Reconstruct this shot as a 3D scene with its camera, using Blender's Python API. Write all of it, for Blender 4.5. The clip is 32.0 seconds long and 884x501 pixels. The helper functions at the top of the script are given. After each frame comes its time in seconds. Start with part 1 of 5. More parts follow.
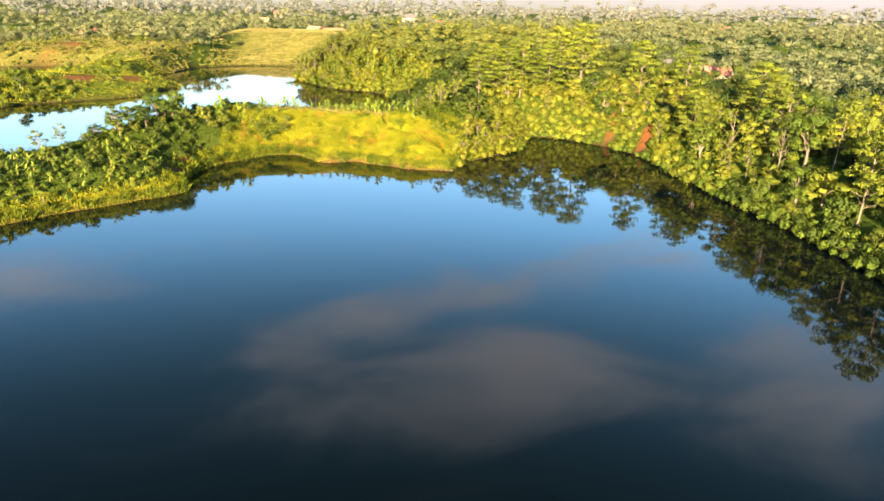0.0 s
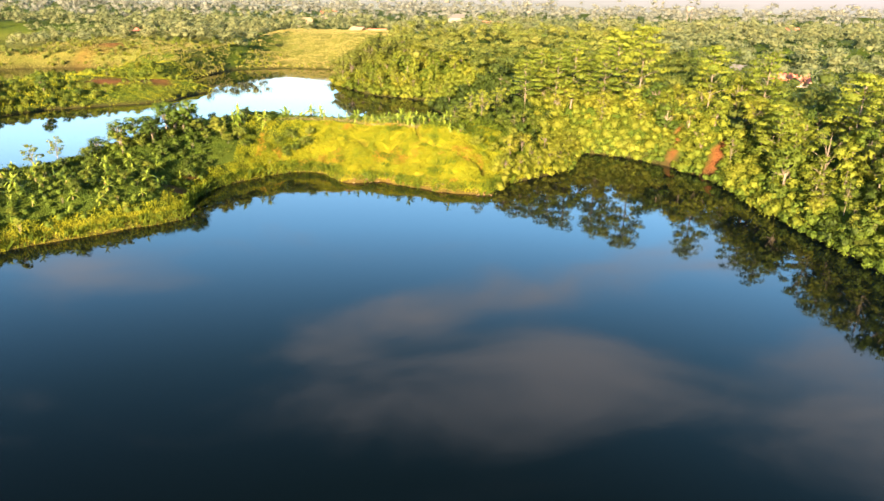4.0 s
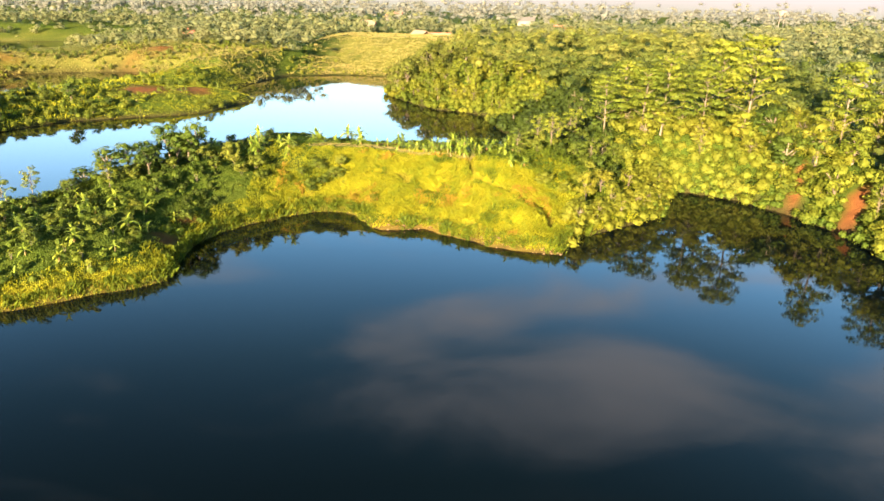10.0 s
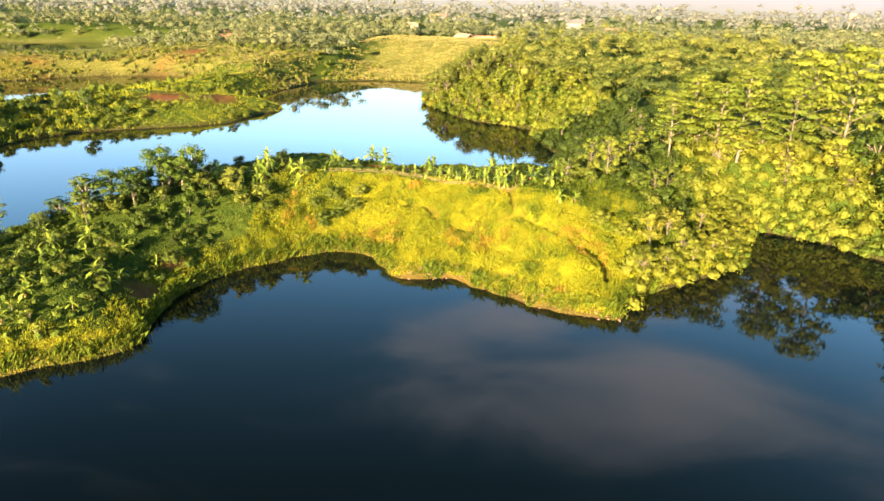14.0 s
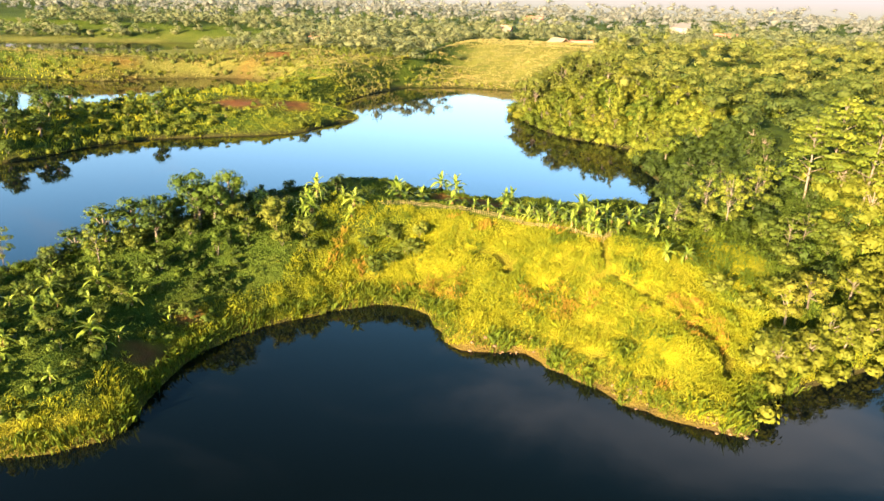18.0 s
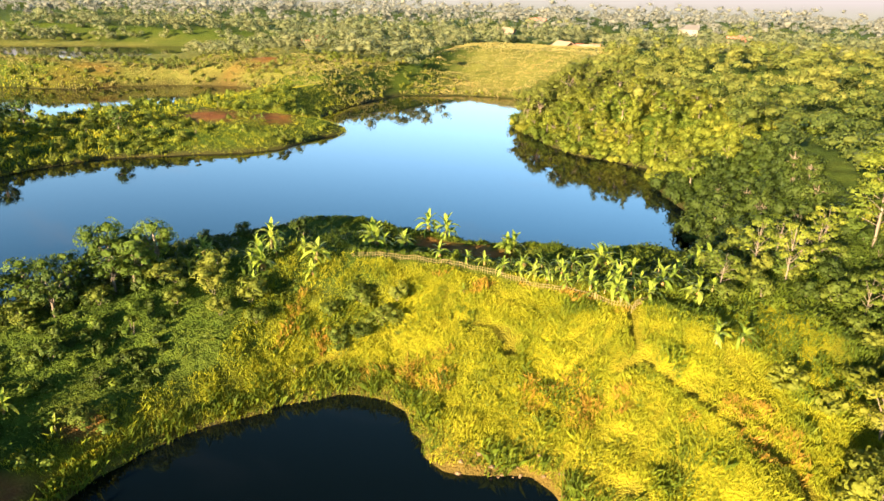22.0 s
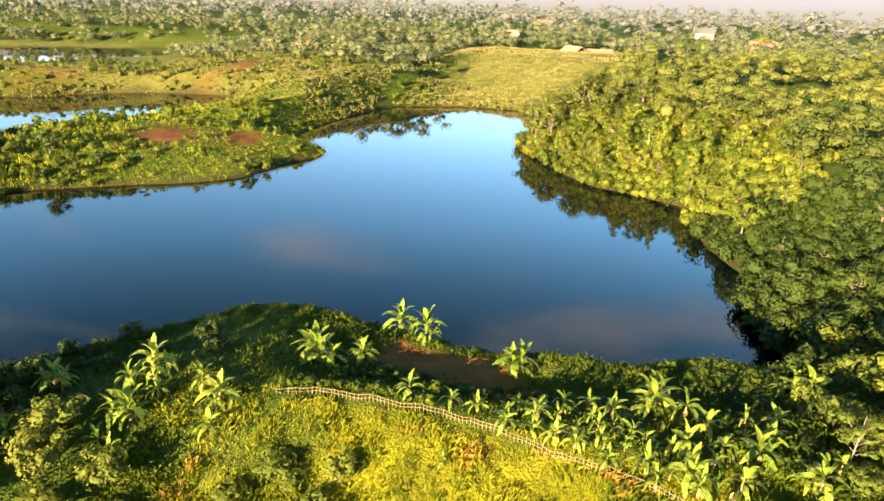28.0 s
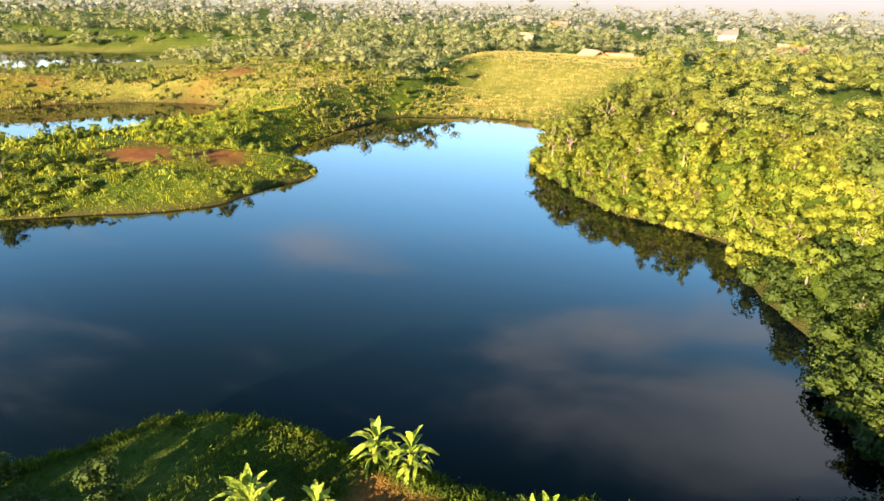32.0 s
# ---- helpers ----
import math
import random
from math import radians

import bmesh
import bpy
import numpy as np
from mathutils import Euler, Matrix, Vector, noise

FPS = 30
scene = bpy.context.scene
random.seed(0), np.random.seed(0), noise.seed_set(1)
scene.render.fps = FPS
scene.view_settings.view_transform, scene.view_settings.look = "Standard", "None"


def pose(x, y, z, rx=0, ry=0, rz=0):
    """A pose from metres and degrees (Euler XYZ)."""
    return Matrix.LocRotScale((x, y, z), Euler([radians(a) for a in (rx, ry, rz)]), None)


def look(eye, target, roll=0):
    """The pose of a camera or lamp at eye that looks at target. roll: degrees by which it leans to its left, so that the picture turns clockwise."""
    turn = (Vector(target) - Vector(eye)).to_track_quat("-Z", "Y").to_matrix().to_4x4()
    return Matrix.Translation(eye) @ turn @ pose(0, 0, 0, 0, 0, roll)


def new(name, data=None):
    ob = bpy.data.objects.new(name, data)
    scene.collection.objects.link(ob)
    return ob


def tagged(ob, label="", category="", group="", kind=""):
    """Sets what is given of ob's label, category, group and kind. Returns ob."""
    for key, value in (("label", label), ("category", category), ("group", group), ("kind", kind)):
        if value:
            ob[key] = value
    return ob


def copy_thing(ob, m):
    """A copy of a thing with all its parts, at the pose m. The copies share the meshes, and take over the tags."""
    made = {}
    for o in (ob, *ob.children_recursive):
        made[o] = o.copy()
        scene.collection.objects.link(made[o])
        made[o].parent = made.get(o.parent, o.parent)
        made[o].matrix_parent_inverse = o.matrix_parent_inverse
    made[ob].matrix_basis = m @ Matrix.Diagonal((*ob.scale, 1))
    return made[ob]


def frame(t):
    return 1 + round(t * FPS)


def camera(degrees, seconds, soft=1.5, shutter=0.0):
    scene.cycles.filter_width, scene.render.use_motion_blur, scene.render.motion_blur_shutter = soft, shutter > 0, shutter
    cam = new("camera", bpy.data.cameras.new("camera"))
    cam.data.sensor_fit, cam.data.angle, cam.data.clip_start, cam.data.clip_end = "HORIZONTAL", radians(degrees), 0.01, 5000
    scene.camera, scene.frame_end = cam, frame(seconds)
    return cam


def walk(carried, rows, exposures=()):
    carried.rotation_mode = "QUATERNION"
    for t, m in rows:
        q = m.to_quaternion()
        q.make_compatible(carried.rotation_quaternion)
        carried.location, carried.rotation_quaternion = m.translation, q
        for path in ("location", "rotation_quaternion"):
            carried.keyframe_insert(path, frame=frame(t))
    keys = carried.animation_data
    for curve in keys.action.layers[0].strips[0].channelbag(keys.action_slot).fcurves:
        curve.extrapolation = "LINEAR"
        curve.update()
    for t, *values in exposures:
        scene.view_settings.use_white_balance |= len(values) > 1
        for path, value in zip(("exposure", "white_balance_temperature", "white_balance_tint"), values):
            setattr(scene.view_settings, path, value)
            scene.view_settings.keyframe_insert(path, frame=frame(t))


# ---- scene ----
cam = camera(66.0, 32.0)
PATH = [
    (0, pose(0.00, 0.00, 36.77, 69.45, 0, -9.40) @ pose(0, 0, 0, 0, 0, 1.45)),
    (3, pose(3.63, 14.52, 36.74, 69.34, 0, -6.45) @ pose(0, 0, 0, 0, 0, 1.34)),
    (6, pose(6.20, 29.78, 36.71, 69.34, 0, -3.39) @ pose(0, 0, 0, 0, 0, 1.46)),
    (9, pose(7.78, 45.10, 36.64, 69.35, 0, -0.73) @ pose(0, 0, 0, 0, 0, 1.47)),
    (11, pose(8.66, 54.80, 36.70, 69.35, 0, 1.00) @ pose(0, 0, 0, 0, 0, 1.52)),
    (13, pose(8.94, 65.21, 36.82, 69.32, 0, 2.88) @ pose(0, 0, 0, 0, 0, 1.49)),
    (15.5, pose(9.64, 77.57, 37.09, 69.33, 0, 6.44) @ pose(0, 0, 0, 0, 0, 1.56)),
    (16, pose(9.64, 80.03, 37.11, 69.28, 0, 7.80) @ pose(0, 0, 0, 0, 0, 1.55)),
    (16.5, pose(9.51, 82.54, 37.09, 69.25, 0, 9.21) @ pose(0, 0, 0, 0, 0, 1.56)),
    (17, pose(9.31, 85.10, 37.06, 69.23, 0, 10.50) @ pose(0, 0, 0, 0, 0, 1.57)),
    (17.5, pose(9.09, 87.66, 37.04, 69.24, 0, 11.47) @ pose(0, 0, 0, 0, 0, 1.61)),
    (18, pose(8.94, 90.18, 37.04, 69.25, 0, 11.47) @ pose(0, 0, 0, 0, 0, 1.65)),
    (19, pose(8.54, 95.23, 37.05, 69.27, 0, 11.56) @ pose(0, 0, 0, 0, 0, 1.69)),
    (21, pose(7.26, 105.60, 36.99, 69.33, 0, 11.67) @ pose(0, 0, 0, 0, 0, 1.47)),
    (23, pose(5.98, 115.63, 37.01, 69.34, 0, 11.77) @ pose(0, 0, 0, 0, 0, 1.68)),
    (25.5, pose(4.31, 127.56, 37.26, 69.28, 0, 11.83) @ pose(0, 0, 0, 0, 0, 2.09)),
    (28, pose(2.78, 139.23, 37.18, 69.31, 0, 12.00) @ pose(0, 0, 0, 0, 0, 1.90)),
    (30, pose(1.55, 148.83, 37.19, 69.35, 0, 12.24) @ pose(0, 0, 0, 0, 0, 1.68)),
    (31, pose(0.80, 153.55, 37.17, 69.36, 0, 12.61) @ pose(0, 0, 0, 0, 0, 1.68)),
    (32, pose(0.00, 158.18, 37.14, 69.39, 0, 13.09) @ pose(0, 0, 0, 0, 0, 1.67)),
]
walk(cam, PATH, [(0, 3.32, 6900, 16), (6, 3.36, 6900, 16), (13, 3.38, 6900, 16), (19, 3.35, 6900, 16), (22, 3.20, 6850, 15), (25, 3.08, 6750, 15), (28, 3.20, 6750, 15), (30, 3.38, 6750, 15), (32, 3.36, 6750, 15)])

# ---- world, sun, exposure ----
SUN_AZ, SUN_EL = -160.0, 12.5
sun_dir = Vector((math.sin(radians(SUN_AZ)) * math.cos(radians(SUN_EL)),
                  math.cos(radians(SUN_AZ)) * math.cos(radians(SUN_EL)), math.sin(radians(SUN_EL))))


def rgb(c):
    return (c[0], c[1], c[2], 1)


def make_world():
    w = bpy.data.worlds.new("sky")
    scene.world = w
    w.use_nodes = True
    nt = w.node_tree
    nt.nodes.clear()
    N, L = nt.nodes.new, nt.links.new
    out, bg = N("ShaderNodeOutputWorld"), N("ShaderNodeBackground")
    sky = N("ShaderNodeTexSky")
    sky.sky_type = "NISHITA"
    sky.sun_disc = False
    sky.sun_elevation, sky.sun_rotation = radians(SUN_EL), radians(SUN_AZ)
    sky.air_density, sky.dust_density, sky.ozone_density = 1.2, 0.3, 4.0
    co = N("ShaderNodeTexCoord")
    sep = N("ShaderNodeSeparateXYZ")
    L(co.outputs["Generated"], sep.inputs[0])

    def mt(op, a, b=None, c=None, clamp=False):
        n = N("ShaderNodeMath")
        n.operation, n.use_clamp = op, clamp
        for k, v in enumerate((a, b, c)):
            if v is None:
                continue
            if isinstance(v, (int, float)):
                n.inputs[k].default_value = v
            else:
                L(v, n.inputs[k])
        return n.outputs[0]

    up = mt("MAXIMUM", sep.outputs[2], 0.02)
    den = mt("ADD", up, 0.10)
    comb = N("ShaderNodeCombineXYZ")
    L(mt("DIVIDE", sep.outputs[0], den), comb.inputs[0])
    L(mt("DIVIDE", sep.outputs[1], den), comb.inputs[1])
    noi = N("ShaderNodeTexNoise")
    mp = N("ShaderNodeMapping")
    mp.inputs["Location"].default_value = (1.3, 4.1, 0.0)
    mp.inputs["Rotation"].default_value = (0, 0, radians(25))
    mp.inputs["Scale"].default_value = (0.9, 2.0, 1.0)
    L(comb.outputs[0], mp.inputs[0])
    L(mp.outputs[0], noi.inputs["Vector"])
    noi.inputs["Scale"].default_value, noi.inputs["Detail"].default_value = 1.7, 5.0
    noi.inputs["Roughness"].default_value, noi.inputs["Distortion"].default_value = 0.6, 0.5
    # the sky deepens upward, away from the sun
    rp = N("ShaderNodeValToRGB")
    stops = [(0.0, (1.2, 1.15, 1.15)), (0.19, (1.8, 1.85, 1.9)), (0.32, (1.34, 1.80, 1.85)), (0.48, (0.68, 0.92, 0.84)), (0.64, (0.17, 0.28, 0.24)), (1.0, (0.10, 0.22, 0.28))]
    while len(rp.color_ramp.elements) < len(stops):
        rp.color_ramp.elements.new(0.5)
    for el, (at, c) in zip(rp.color_ramp.elements, stops):
        el.position, el.color = at, rgb(c)
    L(sep.outputs[2], rp.inputs[0])
    deep = N("ShaderNodeMix")
    deep.data_type, deep.blend_type = "RGBA", "MULTIPLY"
    deep.inputs[0].default_value = 1.0
    L(sky.outputs[0], deep.inputs[6])
    L(rp.outputs[0], deep.inputs[7])
    # loose cloud banks: azimuth, elevation, tightness, weight
    total = None
    for az, el, k, wgt in ((9, 33, 80, 0.36), (-2, 33, 110, 0.22), (21, 31, 120, 0.26), (42, 31, 90, 0.38), (41, 25, 160, 0.34), (-30, 31, 170, 0.16), (-20, 21, 200, 0.16),
                          (-5, 27.8, 420, 0.34), (3, 26, 420, 0.34), (12, 23.6, 420, 0.36), (21, 21.5, 420, 0.36), (30, 19.7, 420, 0.38), (17, 28, 200, 0.2), (-25, 19.5, 500, 0.3),
                          (-70, 25, 20, 0.3), (100, 30, 15, 0.3), (170, 40, 8, 0.25)):
        d0 = (math.sin(radians(az)) * math.cos(radians(el)), math.cos(radians(az)) * math.cos(radians(el)), math.sin(radians(el)))
        dp = N("ShaderNodeVectorMath")
        dp.operation = "DOT_PRODUCT"
        L(co.outputs["Generated"], dp.inputs[0])
        dp.inputs[1].default_value = d0
        flat = mt("MULTIPLY", mt("POWER", mt("SUBTRACT", sep.outputs[2], d0[2]), 2.0), -1.3 * k)
        g = mt("MULTIPLY", mt("EXPONENT", mt("ADD", mt("MULTIPLY", mt("SUBTRACT", dp.outputs["Value"], 1.0), float(k) * 0.7), flat)), wgt)
        total = g if total is None else mt("ADD", total, g)
    cl = N("ShaderNodeMapRange")
    cl.interpolation_type = "SMOOTHSTEP"
    cl.inputs["From Min"].default_value, cl.inputs["From Max"].default_value = 0.70, 1.32
    L(mt("ADD", mt("MULTIPLY", noi.outputs[0], 1.2), total), cl.inputs[0])
    mix = N("ShaderNodeMix")
    mix.data_type = "RGBA"
    L(mt("MULTIPLY", cl.outputs[0], 0.85), mix.inputs[0])
    band = N("ShaderNodeVectorMath")
    band.operation = "DOT_PRODUCT"
    L(co.outputs["Generated"], band.inputs[0])
    band.inputs[1].default_value = (-0.55, 0.53, 0.64)
    dim = N("ShaderNodeMix")
    dim.data_type, dim.blend_type = "RGBA", "MULTIPLY"
    L(mt("EXPONENT", mt("MULTIPLY", mt("SUBTRACT", band.outputs["Value"], 1.0), 14.0)), dim.inputs[0])
    L(deep.outputs[2], dim.inputs[6])
    dim.inputs[7].default_value = (0.32, 0.38, 0.42, 1)
    L(dim.outputs[2], mix.inputs[6])
    mix.inputs[7].default_value = (3.6, 3.8, 4.2, 1)
    # pale mist low over the horizon
    hz = N("ShaderNodeMapRange")
    hz.interpolation_type = "SMOOTHSTEP"
    hz.inputs["From Min"].default_value, hz.inputs["From Max"].default_value = 0.15, 0.0
    L(sep.outputs[2], hz.inputs[0])
    mix2 = N("ShaderNodeMix")
    mix2.data_type = "RGBA"
    L(mt("MULTIPLY", hz.outputs[0], 0.85), mix2.inputs[0])
    L(mix.outputs[2], mix2.inputs[6])
    mix2.inputs[7].default_value = (7.6, 7.5, 7.7, 1)
    L(mix2.outputs[2], bg.inputs[0])
    bg.inputs[1].default_value = 0.0505
    L(bg.outputs[0], out.inputs[0])


make_world()
sun_data = bpy.data.lights.new("sun", "SUN")
sun_data.energy, sun_data.angle, sun_data.color = 4.5, radians(0.6), (1.0, 0.76, 0.47)
sun_ob = new("sun", sun_data)
sun_ob.matrix_world = look(sun_dir * 300, (0, 0, 0))


# ---- materials ----
def material(name):
    m = bpy.data.materials.new(name)
    m.use_nodes = True
    nt = m.node_tree
    nt.nodes.clear()
    out = nt.nodes.new("ShaderNodeOutputMaterial")
    return m, nt, nt.nodes.new, nt.links.new, out


def ramp_mix(N, L, fac, colours):
    r = N("ShaderNodeValToRGB")
    els = r.color_ramp.elements
    while len(els) < len(colours):
        els.new(0.5)
    for k, c in enumerate(colours):
        els[k].position = k / max(1, len(colours) - 1)
        els[k].color = rgb(c)
    L(fac, r.inputs[0])
    return r.outputs[0]


def noise_at(N, L, scale, detail=3.0, rough=0.55, stretch=(1, 1, 1)):
    co = N("ShaderNodeNewGeometry")
    mp = N("ShaderNodeMapping")
    mp.inputs["Scale"].default_value = stretch
    L(co.outputs["Position"], mp.inputs[0])
    n = N("ShaderNodeTexNoise")
    n.inputs["Scale"].default_value, n.inputs["Detail"].default_value, n.inputs["Roughness"].default_value = scale, detail, rough
    L(mp.outputs[0], n.inputs["Vector"])
    return n.outputs[0]


def add(N, L, op, a, b):
    n = N("ShaderNodeMath")
    n.operation = op
    for k, v in enumerate((a, b)):
        if isinstance(v, (int, float)):
            n.inputs[k].default_value = v
        else:
            L(v, n.inputs[k])
    return n.outputs[0]


def stretch_range(N, L, v, a, b):
    n = N("ShaderNodeMapRange")
    n.inputs["From Min"].default_value, n.inputs["From Max"].default_value = a, b
    L(v, n.inputs[0])
    return n.outputs[0]


def leaf_material(name, colours, through_light=0.35, patch=0.12, rough=0.55, pale=0.05, island=0.13, grain=2.2):
    """Leaves: per-plant and per-leaf shifts of hue, patches over metres, light that passes through the blade."""
    m, nt, N, L, out = material(name)
    info, geo = N("ShaderNodeObjectInfo"), N("ShaderNodeNewGeometry")
    f = stretch_range(N, L, noise_at(N, L, patch, 2.0), 0.3, 0.7)
    f = add(N, L, "MULTIPLY", f, 0.5)
    f = add(N, L, "ADD", f, add(N, L, "MULTIPLY", geo.outputs["Random Per Island"], island))
    f = add(N, L, "ADD", f, add(N, L, "MULTIPLY", info.outputs["Random"], 0.3))
    fine = noise_at(N, L, grain, 2)
    f = add(N, L, "ADD", f, add(N, L, "MULTIPLY", add(N, L, "SUBTRACT", fine, 0.5), 0.45))
    col = ramp_mix(N, L, f, [(c[0] * 1.04, c[1], c[2] + pale * c[1]) for c in colours])
    p = N("ShaderNodeBsdfPrincipled")
    L(col, p.inputs["Base Color"])
    p.inputs["Roughness"].default_value = rough
    bp = N("ShaderNodeBump")
    bp.inputs["Strength"].default_value, bp.inputs["Distance"].default_value = 0.7, 1.1 / grain
    L(fine, bp.inputs["Height"])
    L(bp.outputs[0], p.inputs["Normal"])
    p.inputs["Specular IOR Level"].default_value = 0.12
    t = N("ShaderNodeBsdfTranslucent")
    hs = N("ShaderNodeHueSaturation")
    hs.inputs["Value"].default_value, hs.inputs["Hue"].default_value = 1.25, 0.485
    L(col, hs.inputs["Color"])
    L(hs.outputs[0], t.inputs[0])
    mx = N("ShaderNodeMixShader")
    mx.inputs[0].default_value = through_light
    L(p.outputs[0], mx.inputs[1])
    L(t.outputs[0], mx.inputs[2])
    L(mx.outputs[0], out.inputs[0])
    return m


def plain_material(name, colours, scale=2.0, rough=0.8, bump=0.2, stretch=(1, 1, 1), metal=0.0):
    m, nt, N, L, out = material(name)
    n1 = noise_at(N, L, scale, 5.0, 0.6, stretch)
    n2 = noise_at(N, L, scale * 0.17, 2.0, 0.5, stretch)
    info = N("ShaderNodeObjectInfo")
    f = add(N, L, "ADD", add(N, L, "MULTIPLY", stretch_range(N, L, n1, 0.3, 0.7), 0.45), add(N, L, "MULTIPLY", stretch_range(N, L, n2, 0.3, 0.7), 0.35))
    f = add(N, L, "ADD", f, add(N, L, "MULTIPLY", info.outputs["Random"], 0.2))
    p = N("ShaderNodeBsdfPrincipled")
    L(ramp_mix(N, L, f, colours), p.inputs["Base Color"])
    p.inputs["Roughness"].default_value, p.inputs["Metallic"].default_value = rough, metal
    b = N("ShaderNodeBump")
    b.inputs["Strength"].default_value = bump
    L(n1, b.inputs["Height"])
    L(b.outputs[0], p.inputs["Normal"])
    L(p.outputs[0], out.inputs[0])
    return m


def ground_material():
    m, nt, N, L, out = material("ground_cover")
    n1, n2, n3 = noise_at(N, L, 0.05, 3), noise_at(N, L, 0.6, 4), noise_at(N, L, 5.0, 3)
    f = add(N, L, "ADD", add(N, L, "MULTIPLY", stretch_range(N, L, n1, 0.3, 0.7), 0.5), add(N, L, "MULTIPLY", stretch_range(N, L, n2, 0.3, 0.7), 0.35))
    f = add(N, L, "ADD", f, add(N, L, "MULTIPLY", n3, 0.15))
    green = ramp_mix(N, L, f, [(0.018, 0.035, 0.006), (0.04, 0.065, 0.008), (0.075, 0.095, 0.012)])
    dry = ramp_mix(N, L, f, [(0.10, 0.10, 0.006), (0.19, 0.18, 0.008), (0.28, 0.235, 0.016)])
    soil = ramp_mix(N, L, f, [(0.075, 0.028, 0.011), (0.155, 0.06, 0.02), (0.28, 0.115, 0.038)])
    hay = ramp_mix(N, L, f, [(0.06, 0.075, 0.016), (0.12, 0.125, 0.026), (0.19, 0.165, 0.045)])
    a4, m4 = N("ShaderNodeAttribute"), N("ShaderNodeMix")
    a4.attribute_name, m4.data_type = "hay", "RGBA"
    L(a4.outputs["Fac"], m4.inputs[0])
    L(dry, m4.inputs[6])
    L(hay, m4.inputs[7])
    dry = m4.outputs[2]
    a1, a2 = N("ShaderNodeAttribute"), N("ShaderNodeAttribute")
    a1.attribute_name, a2.attribute_name = "dry", "soil"
    m1, m2 = N("ShaderNodeMix"), N("ShaderNodeMix")
    m1.data_type = m2.data_type = "RGBA"
    L(a1.outputs["Fac"], m1.inputs[0])
    L(green, m1.inputs[6])
    L(dry, m1.inputs[7])
    L(a2.outputs["Fac"], m2.inputs[0])
    L(m1.outputs[2], m2.inputs[6])
    L(soil, m2.inputs[7])
    a3, m3 = N("ShaderNodeAttribute"), N("ShaderNodeMix")
    a3.attribute_name, m3.data_type = "mud", "RGBA"
    L(a3.outputs["Fac"], m3.inputs[0])
    L(m2.outputs[2], m3.inputs[6])
    m3.inputs[7].default_value = (0.035, 0.026, 0.012, 1)
    p = N("ShaderNodeBsdfPrincipled")
    L(m3.outputs[2], p.inputs["Base Color"])
    p.inputs["Roughness"].default_value = 0.9
    p.inputs["Specular IOR Level"].default_value = 0.05
    b = N("ShaderNodeBump")
    b.inputs["Strength"].default_value, b.inputs["Distance"].default_value = 0.7, 0.4
    L(add(N, L, "ADD", n2, n3), b.inputs["Height"])
    L(b.outputs[0], p.inputs["Normal"])
    L(p.outputs[0], out.inputs[0])
    return m


def water_material():
    m, nt, N, L, out = material("lake_water")
    p = N("ShaderNodeBsdfPrincipled")
    n = noise_at(N, L, 0.03, 2)
    L(ramp_mix(N, L, n, [(0.0008, 0.002, 0.003), (0.0012, 0.003, 0.004)]), p.inputs["Base Color"])
    p.inputs["Roughness"].default_value, p.inputs["IOR"].default_value = 0.035, 1.33
    b = N("ShaderNodeBump")
    b.inputs["Strength"].default_value, b.inputs["Distance"].default_value = 0.03, 0.05
    L(noise_at(N, L, 0.8, 2), b.inputs["Height"])
    L(b.outputs[0], p.inputs["Normal"])
    L(p.outputs[0], out.inputs[0])
    return m


MAT_GROUND, MAT_WATER = ground_material(), water_material()
MAT_LEAF = leaf_material("leaf_green", [(0.042, 0.070, 0.006), (0.088, 0.126, 0.009), (0.145, 0.178, 0.012), (0.210, 0.225, 0.018)], 0.46)
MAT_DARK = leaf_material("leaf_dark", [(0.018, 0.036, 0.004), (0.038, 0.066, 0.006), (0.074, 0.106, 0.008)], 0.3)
MAT_GOLD = leaf_material("leaf_golden", [(0.078, 0.106, 0.010), (0.138, 0.164, 0.014), (0.208, 0.212, 0.022)], 0.5, pale=0.03)
MAT_MID = leaf_material("leaf_mid_green", [(0.032, 0.062, 0.006), (0.068, 0.112, 0.009), (0.125, 0.165, 0.012)], 0.42)
MAT_BUSH = leaf_material("leaf_bush", [(0.036, 0.062, 0.007), (0.074, 0.108, 0.010), (0.122, 0.150, 0.014), (0.17, 0.185, 0.02)], 0.44)
# leaf green darkened in its colour to stand for shade
MAT_LEAF_SHADED = leaf_material("leaf_shade_dark", [(0.014, 0.028, 0.004), (0.030, 0.050, 0.006), (0.058, 0.082, 0.009)], 0.25, pale=0.03)
MAT_GRASS = leaf_material("grass_dry_yellow", [(0.066, 0.100, 0.008), (0.135, 0.170, 0.010), (0.212, 0.232, 0.013), (0.305, 0.290, 0.020)], 0.38, 0.2, pale=0.0)
MAT_GRASS_G = leaf_material("grass_green", [(0.022, 0.046, 0.004), (0.045, 0.078, 0.006), (0.095, 0.125, 0.009)], 0.35, 0.18)
MAT_HAY = leaf_material("grass_hay_golden", [(0.100, 0.108, 0.025), (0.175, 0.168, 0.042), (0.260, 0.222, 0.066)], 0.3, 0.07)
MAT_BANANA = leaf_material("banana_leaf", [(0.070, 0.125, 0.010), (0.150, 0.215, 0.016), (0.270, 0.310, 0.032)], 0.4, 0.3, 0.4)
MAT_BANANA_DRY = leaf_material("banana_leaf_dry", [(0.16, 0.10, 0.03), (0.28, 0.19, 0.06)], 0.2)
MAT_STEM = plain_material("banana_stem", [(0.10, 0.10, 0.03), (0.22, 0.19, 0.06), (0.30, 0.22, 0.09)], 3, 0.6)
